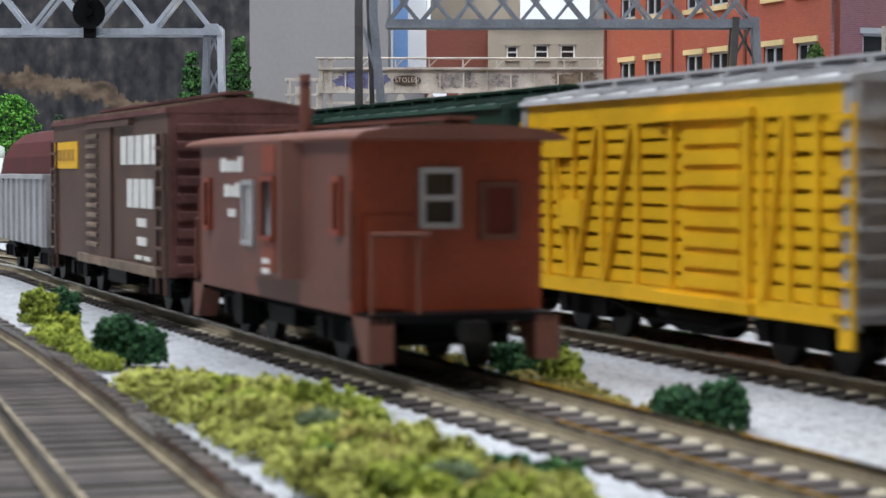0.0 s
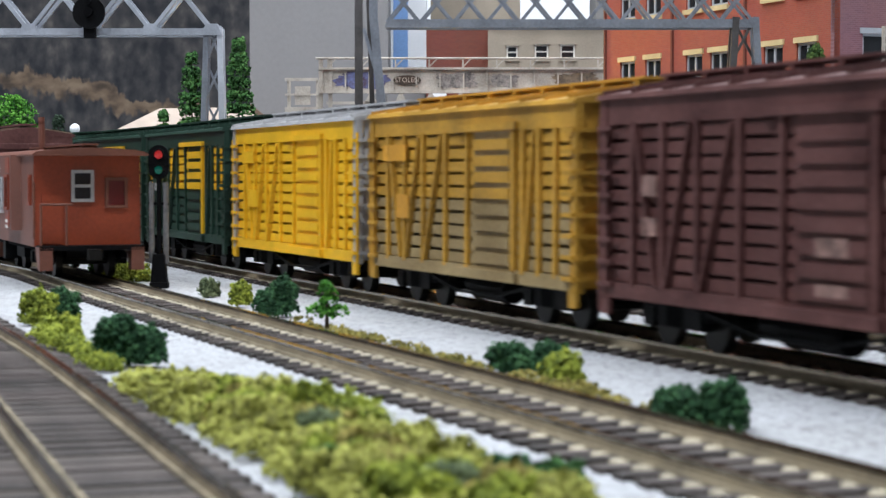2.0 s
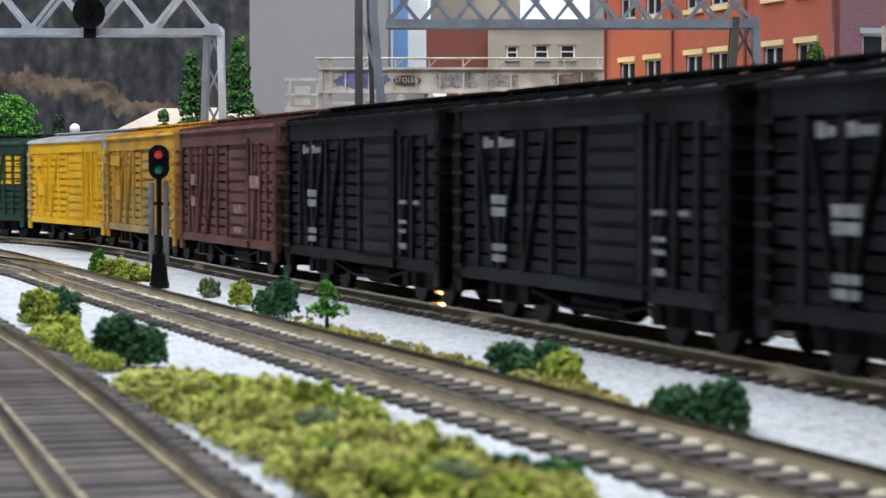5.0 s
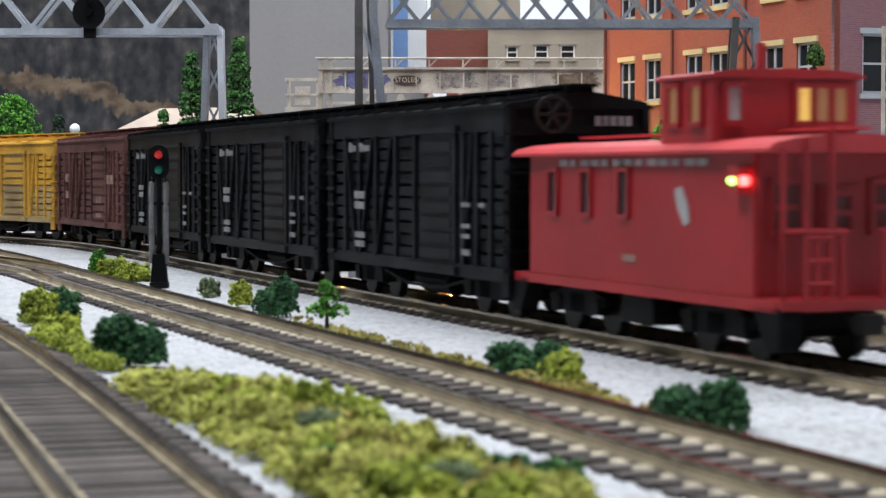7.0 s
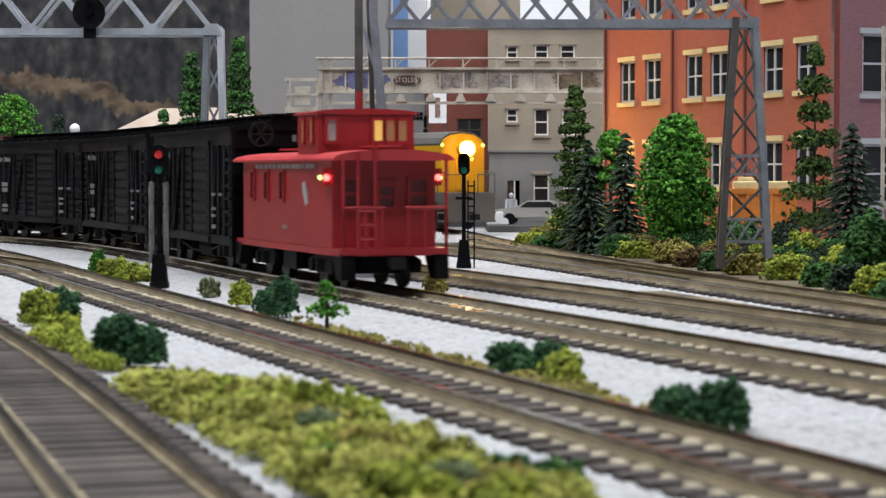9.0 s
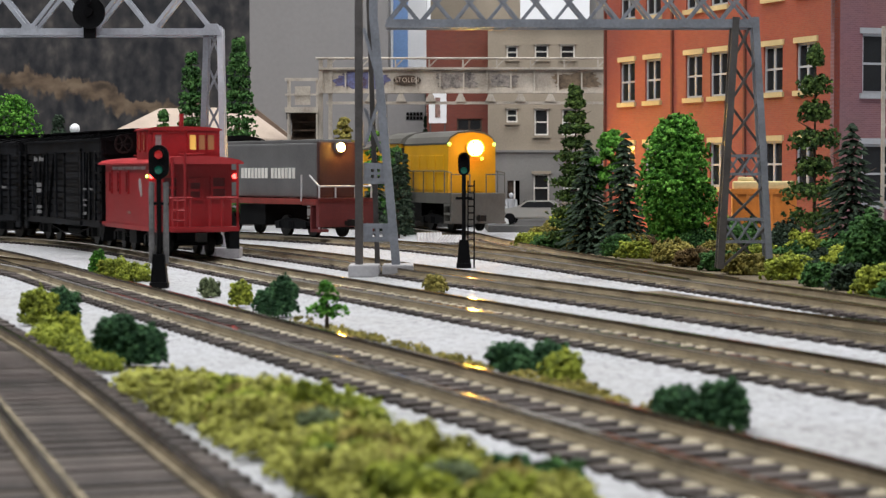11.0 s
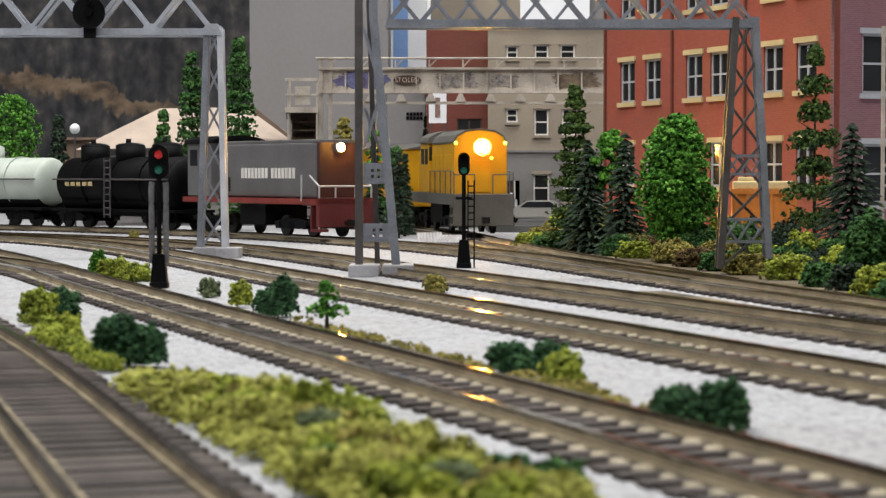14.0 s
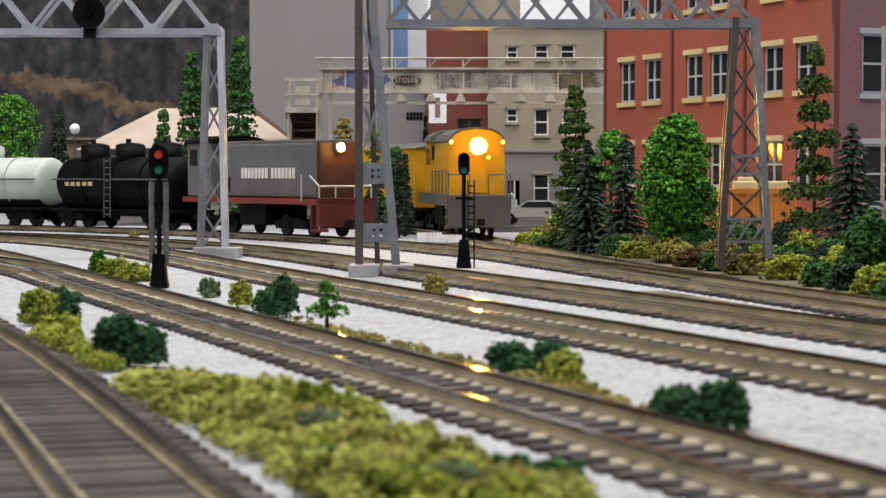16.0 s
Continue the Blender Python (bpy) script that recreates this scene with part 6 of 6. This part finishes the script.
def sedan(label, x, y, z, rz, paint, k=1.0):
    car = thing("car", label, "car", at(x, y, z, rz))
    bm = bmesh.new()
    prism(bm, [(-25, 4), (25, 4), (25.5, 8), (23, 10), (11, 10.8), (5, 15.4), (-11, 15.4), (-17, 10.8), (-25, 10.2), (-26, 7)], "y", -9, 9)
    bmesh.ops.bevel(bm, geom=bm.edges[:], offset=0.7, segments=2, affect="EDGES")
    part("body", bm, paint, car)
    for s in (1, -1):
        bm = bmesh.new()
        prism(bm, [(-14.5, 11), (9, 11), (4.4, 14.6), (-10.4, 14.6)], "y", s * 8.7, s * 9.15)
        part("side_window", bm, M["glass"], car)
        for x in (-15.5, 15.5):
            rods("wheel", M["black"], car, 3.7, ((x, s * 6.6, 3.7), (x, s * 9.3, 3.7)), seg=18)
    bm = bmesh.new()
    prism(bm, [(11.2, 10.9), (5.3, 15.3), (5.8, 15.5), (11.8, 11.1)], "y", -7.6, 7.6)
    part("windscreen", bm, M["glass"], car)
    boxes("bumper", M["silver"], car, (25.2, 26.4, -8.6, 8.6, 5, 7))
    for y2 in (-6.5, 6.5):
        boxes("headlight", M["whitewall"], car, (25.4, 26.2, y2 - 1.6, y2 + 1.6, 7.4, 9))
    return car


sedan("silver sedan parked by the town house", 59, 1300, 4.0, 172, M["carsilver"])
sedan("red car parked by the annexe", -14, 1412, 4.0, -75, M["carred"])


def figurine():
    bm = bmesh.new()
    for s in (-1, 1):
        rod(bm, (s * 1.3, 0, 0), (s * 1.1, 0, 9), 1.1, 8, 1.3)
        rod(bm, (s * 3.0, 0, 16), (s * 3.3, -1.0, 9.5), 0.8, 8)
    rod(bm, (0, 0, 9), (0, 0, 16.5), 2.3, 10, 2.8)
    ball(bm, (0, 0, 18.6), 1.7, 2)
    ob = part("figurine", bm, M["sash"])
    ob.matrix_basis = at(43.5, 1296, 4.0)
    tagged(ob, "tiny grey-blue painted model figurine on the street", "figurine")


figurine()


def dumpster():
    b = thing("container", "orange open container heaped with cream load", "container", at(124, 872, 0, -6))
    boxes("body", M["orange"], b, (0, 27, 0, 15, 11, 29), bevel=0.4)
    for k in range(6):
        boxes("rib", M["orange"], b, (1 + 5 * k, 2.2 + 5 * k, -0.8, 0, 11, 29))
    boxes("rim", M["orange"], b, (-0.8, 27.8, -0.9, 15.8, 28, 30))
    boxes("leg", M["steeldark"], b, (2, 4, 2, 4, 0, 11))
    boxes("leg", M["steeldark"], b, (23, 25, 2, 4, 0, 11))
    boxes("leg", M["steeldark"], b, (2, 4, 11, 13, 0, 11))
    boxes("leg", M["steeldark"], b, (23, 25, 11, 13, 0, 11))
    bm = bmesh.new()
    box(bm, 0.4, 26.6, 0.6, 14.4, 29.6, 33.4, bevel=0.9)
    box(bm, 2.5, 9.5, 3.0, 10.0, 33.0, 35.2, bevel=0.8)
    part("load", bm, M["stone"], b, "cream-coloured bulky load")
    w = thing("steel_ladder_tower", "white steel ladder tower beside the brick building", "tower", at(183, 850))
    for x in (0, 6):
        boxes("upright", M["girder"], w, (x, x + 1.4, 0, 1.4, 0, 98))
    for k in range(11):
        boxes("rung", M["girder"], w, (1.4, 6, 0.2, 1.0, 6 + 8.4 * k, 7 + 8.4 * k))


dumpster()


def scrap():
    for x, y, r, k in ((-12, 1040, 20, 0), (-4, 1036, -12, 1)):
        b = thing("roofing_sheet", "grey corrugated metal sheet leaning by the track", "metal sheet", at(x, y, 0, r))
        for j in range(8):
            bm = bmesh.new()
            rod(bm, (j * 1.7, 0, 0.9), (j * 1.7 + 1.5, 6, 5.6 - k), 1.0, 8)
            part("ridge", bm, M["concrete"], b)
    w = thing("white_sheet", "crumpled white plastic sheet dumped beside the street", "sheet", at(28, 1288, 4.0))
    bm = bmesh.new()
    prism(bm, [(0, 0), (14, 0), (13, 4.2), (9.5, 4.0), (10.5, 8.6), (4.6, 8.0), (4.0, 3.6), (0.6, 3.0)], "y", 0, 5)
    bmesh.ops.bevel(bm, geom=bm.edges[:], offset=0.6, segments=2, affect="EDGES")
    part("folded_sheet", bm, M["whitewall"], w)
    t = thing("switch_machine", "dark track switch machine box beside the rails", "switch machine", ROUTE_D.place(s_at(ROUTE_D, 455), 5) @ at(0, -30))
    boxes("housing", M["black"], t, (-32, 22, -4, 4, 0, 3.6), bevel=0.5)
    boxes("lid", M["steeldark"], t, (-10, 8, -3, 3, 3.6, 4.6), bevel=0.3)


scrap()

# ---- trees ----
conifer("tall pine with tiered olive-green branches", 62, 955, 78, 28, "pine", tiers=12, sparse=True)
fir("dark fir beside the pine", 66, 925, 51, 28)
fir("dark fir in the tree group", 81, 905, 54, 27)
leafy_tree("small bright green leafy tree behind the firs", 76, 925, 59, 18, "bright", clumps=18, low=0.5)
leafy_tree("bright green round leafy tree beside the tracks", 97.5, 848, 61, 45, "bright", clumps=64, low=0.17, size=0.95, pointed=True)
conifer("tall pine with tiered branches before the brick building", 146, 800, 84, 31, "pine", tiers=8, sparse=True)
fir("broad dark fir beside the ladder tower", 149, 742, 54, 36)
shrub("large dark green bush at the fir's foot", 136, 640, 20, 21, "mid", size=0.9)
conifer("narrow green cypress tree by the barn", -160, 1298, 112, 21, "mid", tiers=13, size=1.3, column=True)
conifer("tall narrow green cypress tree by the grey wall", -130, 1300, 122, 24, "mid", tiers=14, size=1.3, column=True)
conifer("small green cypress tree by the barn", -178, 1296, 74, 14, "mid", tiers=9, size=1.2, column=True)
conifer("dark cypress tree by the shed", -257, 1362, 72, 16, "fir", tiers=9, size=1.2, column=True)
leafy_tree("vivid green leafy tree near the shed", -286, 1352, 91, 46, "bright", clumps=34, low=0.25)
leafy_tree("bright green sapling behind the bridge leg", -41, 1215, 66, 13, "bright", clumps=16, low=0.2, size=0.9)
leafy_tree("dark leafy tree beside the yellow engine's track", -28, 1204, 54, 17, "mid", clumps=20, low=0.1)
conifer("dark cypress behind the yellow engine", -12, 1380, 72, 9, "fir", tiers=9)
leafy_tree("olive climbing bush beside the overpass column", -64, 1310, 76, 17, "olive", clumps=22, low=0.4)

# ---- shrubs ----
for row in (
    ("yellow and dark green shrub at the ballast corner", -98, 492, 10, 8.5, "yellow"),
    ("dark green shrub at the ballast corner", -94, 500, 8, 8, "dark"),
    ("low yellow-green shrub beside the near track", -84, 447, 9, 5, "yellow"),
    ("rounded dark green shrub beside the near track", -60.5, 386, 12.5, 10, "dark"),
    ("dark green shrub lobe beside the near track", -55, 385, 8, 7.5, "dark"),
    ("yellow-green shrub between two tracks", -112, 700, 13, 7.5, "yellow"),
    ("yellow-green shrub lobe between two tracks", -105, 690, 12, 6, "yellow"),
    ("small bright sprout between two tracks", -119, 708, 8, 10, "bright"),
    ("grey-green tuft beside the rails", -69, 602, 7, 5.5, "sage"),
    ("small yellow shrub beside the rails", -55.5, 558, 6.5, 6.5, "yellow"),
    ("dark green shrub beside the rails", -45, 528, 8, 6, "dark"),
    ("taller dark green shrub beside the rails", -40.5, 520, 8, 9.5, "dark"),
    ("dark green shrub at the ballast strip", 12.5, 374, 10, 6, "dark"),
    ("dark green shrub lobe at the ballast strip", 19, 372, 8, 5.8, "dark"),
    ("yellow-green shrub at the ballast strip", 20.5, 352, 8.5, 5.5, "yellow"),
    ("dark green bush at the ballast edge", 35, 291, 9.5, 5.6, "dark"),
    ("green bush lobe at the ballast edge", 40.5, 291, 8, 6.6, "dark"),
    ("dark green clump at the hedge foot", -12, 243, 9, 4.2, "mid"),
    ("dark green clump at the hedge end", 6, 237, 8, 3.8, "dark"),
    ("mid green clump at the hedge end", 12, 231, 10, 3.8, "mid"),
    ("olive tuft under the bridge leg", -2, 628, 8.5, 5.5, "olive"),
    ("tiny olive tuft by the far rails", -170, 1118, 6, 5, "olive"),
):
    shrub(*row, size=0.55)


def sapling():
    t = thing("sapling", "small bright green model sapling beside the rails", "tree", at(-27.5, 482))
    trunk(t, 9, 0.6, limbs=4, reach=2.5)
    rows = ([], [])
    for x, z, r in ((0, 9, 2.0), (0.4, 6.5, 2.2), (-2.6, 4.2, 2.2), (2.4, 3.8, 2.4), (0, 3.2, 2.4), (-0.5, 10.4, 1.2)):
        foliage(rows, RNG, 110, 0.5, (x, 0, z), (r, r, r * 0.75))
    ob = new("crown", raw_mesh("crown", rows, L["bright"]))
    ob.parent = t


sapling()


def tufts():
    """Low olive and straw tufts along the far edge of the brown track."""
    rows = ([], [])
    for k in range(46):
        y = RNG.uniform(285, 520)
        x = SLOPE * y + 127 + 18.5 * STRETCH + RNG.normal() * 1.2
        r = RNG.uniform(1.2, 3.2)
        foliage(rows, RNG, 40, 0.5, (x, y, r * 0.25), (r, r * 1.6, r * 0.5))
    ob = new("grass_tuft", raw_mesh("grass_tuft", rows, L["olive"]))
    tagged(ob, "low straw and olive grass along the ballast", "grass", kind="stuff")


tufts()


def ground_cover():
    """Yellow-green cover along the near track's edge and under the hedge."""
    rows = ([], [])
    for k in range(60):
        y = RNG.uniform(375, 452)
        x = -15 - (y - 230) * 0.345 + RNG.uniform(0.5, 5.0)
        r = RNG.uniform(1.6, 3.2)
        foliage(rows, RNG, 46, 0.5, (x, y, r * 0.5), (r, r * 1.4, r * 0.8))
    ob = new("ground_cover", raw_mesh("ground_cover", rows, L["yellow"]))
    tagged(ob, "low yellow-green cover along the near track", "ground cover", kind="stuff")
    rows = ([], [])
    for k in range(330):
        y = RNG.uniform(200, 346)
        lo, hi = -15 - (y - 230) * 0.352, 6.0 - (y - 230) * 0.37
        x = lo + (hi - lo) * RNG.uniform(0.02, 1.0 if y < 335 else 0.7)
        r = RNG.uniform(1.8, 3.4)
        foliage(rows, RNG, 40, 0.55, (x, y, r * 0.5), (r, r * 1.2, r * 0.7))
    ob = new("ground_cover", raw_mesh("ground_cover", rows, L["hedge"]))
    tagged(ob, "low olive-yellow foam under the hedge clumps", "ground cover", kind="stuff")


ground_cover()


def hedge():
    """The foam hedge between the near track and the brown track, clump by clump."""
    for k in range(84):
        y = 206 + 140 * ((k + 0.5) / 84)
        lo, hi = -15 - (y - 230) * 0.352, 7.5 - (y - 230) * 0.37
        hi = lo + (hi - lo) * (1.0 if y < 340 else (375 - y) / 35 * 0.8 + 0.2)
        x = lo + 3.0 + (hi - lo - 5) * RNG.uniform(0, 1)
        kind = RNG.choice(["hedge", "yellow", "hedge", "olive", "sage", "mid"], p=[0.32, 0.30, 0.13, 0.14, 0.07, 0.04])
        r = RNG.uniform(7, 12) * (1.0 if y < 325 else 0.7)
        ob = shrub({"hedge": "olive-yellow foam clump of the hedge", "yellow": "yellow-green foam clump of the hedge", "olive": "brownish olive foam clump of the hedge", "sage": "grey-green foam clump of the hedge", "mid": "green foam clump of the hedge"}[str(kind)], x, y, r, r * RNG.uniform(0.4, 0.62), str(kind), size=0.55, lobes=4)
        ob.name = "hedge_clump"
        tagged(ob, category="hedge", group="hedge clumps")


hedge()


def far_bank():
    """Mixed shrubs along the far side of the tracks."""
    spots = [(32, 996), (45, 960), (55, 926), (66, 895), (76, 866), (85, 825), (91, 790), (98, 756), (104, 726), (108, 690), (113, 655), (118, 630), (122, 606), (128, 580)]
    kinds = ["yellow", "mid", "olive", "mid", "yellow", "olive", "brown", "mid", "olive", "yellow", "mid", "fir", "yellow", "mid"]
    words = {"yellow": "yellow-green", "mid": "green", "olive": "olive", "brown": "brown", "fir": "dark green"}
    for i, (x, y) in enumerate(spots):
        for j in range(3):
            kind = kinds[(i + 2 * j) % len(kinds)]
            w = RNG.uniform(15, 22)
            shrub(words[kind] + " foam bush on the far bank", x + 8 + j * 11 + RNG.uniform(-3, 3), y + j * 10 + RNG.uniform(-5, 5), w, (8 + 4.0 * j) * RNG.uniform(0.85, 1.2), kind, size=0.8, lobes=6, density=0.9)


far_bank()


fir("small dark fir beside the engine track", -22, 1184, 47, 11)
fir("dark fir between the switcher and the engine track", -41, 1214, 56, 18)
conifer("small dark fir between the tracks and the street", -25.5, 1150, 46, 17, "fir", tiers=7)


# ---- what moves ----
def stock_run(t):
    return 119.5 * t - 0.225 * t * t


def brown_run(t):
    return 155.0 * t


def motions():
    times = [0.25 * k for k in range(65)]
    for y0, car in STOCK_TRAIN:
        walk(car, [(t, ROUTE_C.place((y0 + stock_run(t)) * STRETCH)) for t in times])
    for y0, car in BROWN_TRAIN:
        walk(car, [(t, ROUTE_B.place((y0 + brown_run(t)) * STRETCH)) for t in times])
    creep = ((0.0, -10.0, 1272, 44), (4.5, 2.0, 1232, 38), (9.0, 16.0, 1192, 29), (11.5, 20.6, 1148, 19), (13.0, 22.2, 1122, 12.5), (14.5, 21.8, 1096, 9), (16.0, 19.0, 1066, 6.5))
    walk(ROAD_ENGINE, [(t, at(x, y, 0, -90 + turn)) for t, x, y, turn in creep])
    follow = []
    for (t, x, y, turn), more in zip(creep, (-4, -3, -2, 0, 4, 9, 14)):
        g, g2 = radians(turn), radians(turn + more)
        bx, by = x - 152 * math.sin(g), y + 152 * math.cos(g)
        follow.append((t, at(bx - 68 * math.sin(g2), by + 68 * math.cos(g2), 0, -90 + turn + more)))
    walk(TRAILING_CAR, follow)


motions()
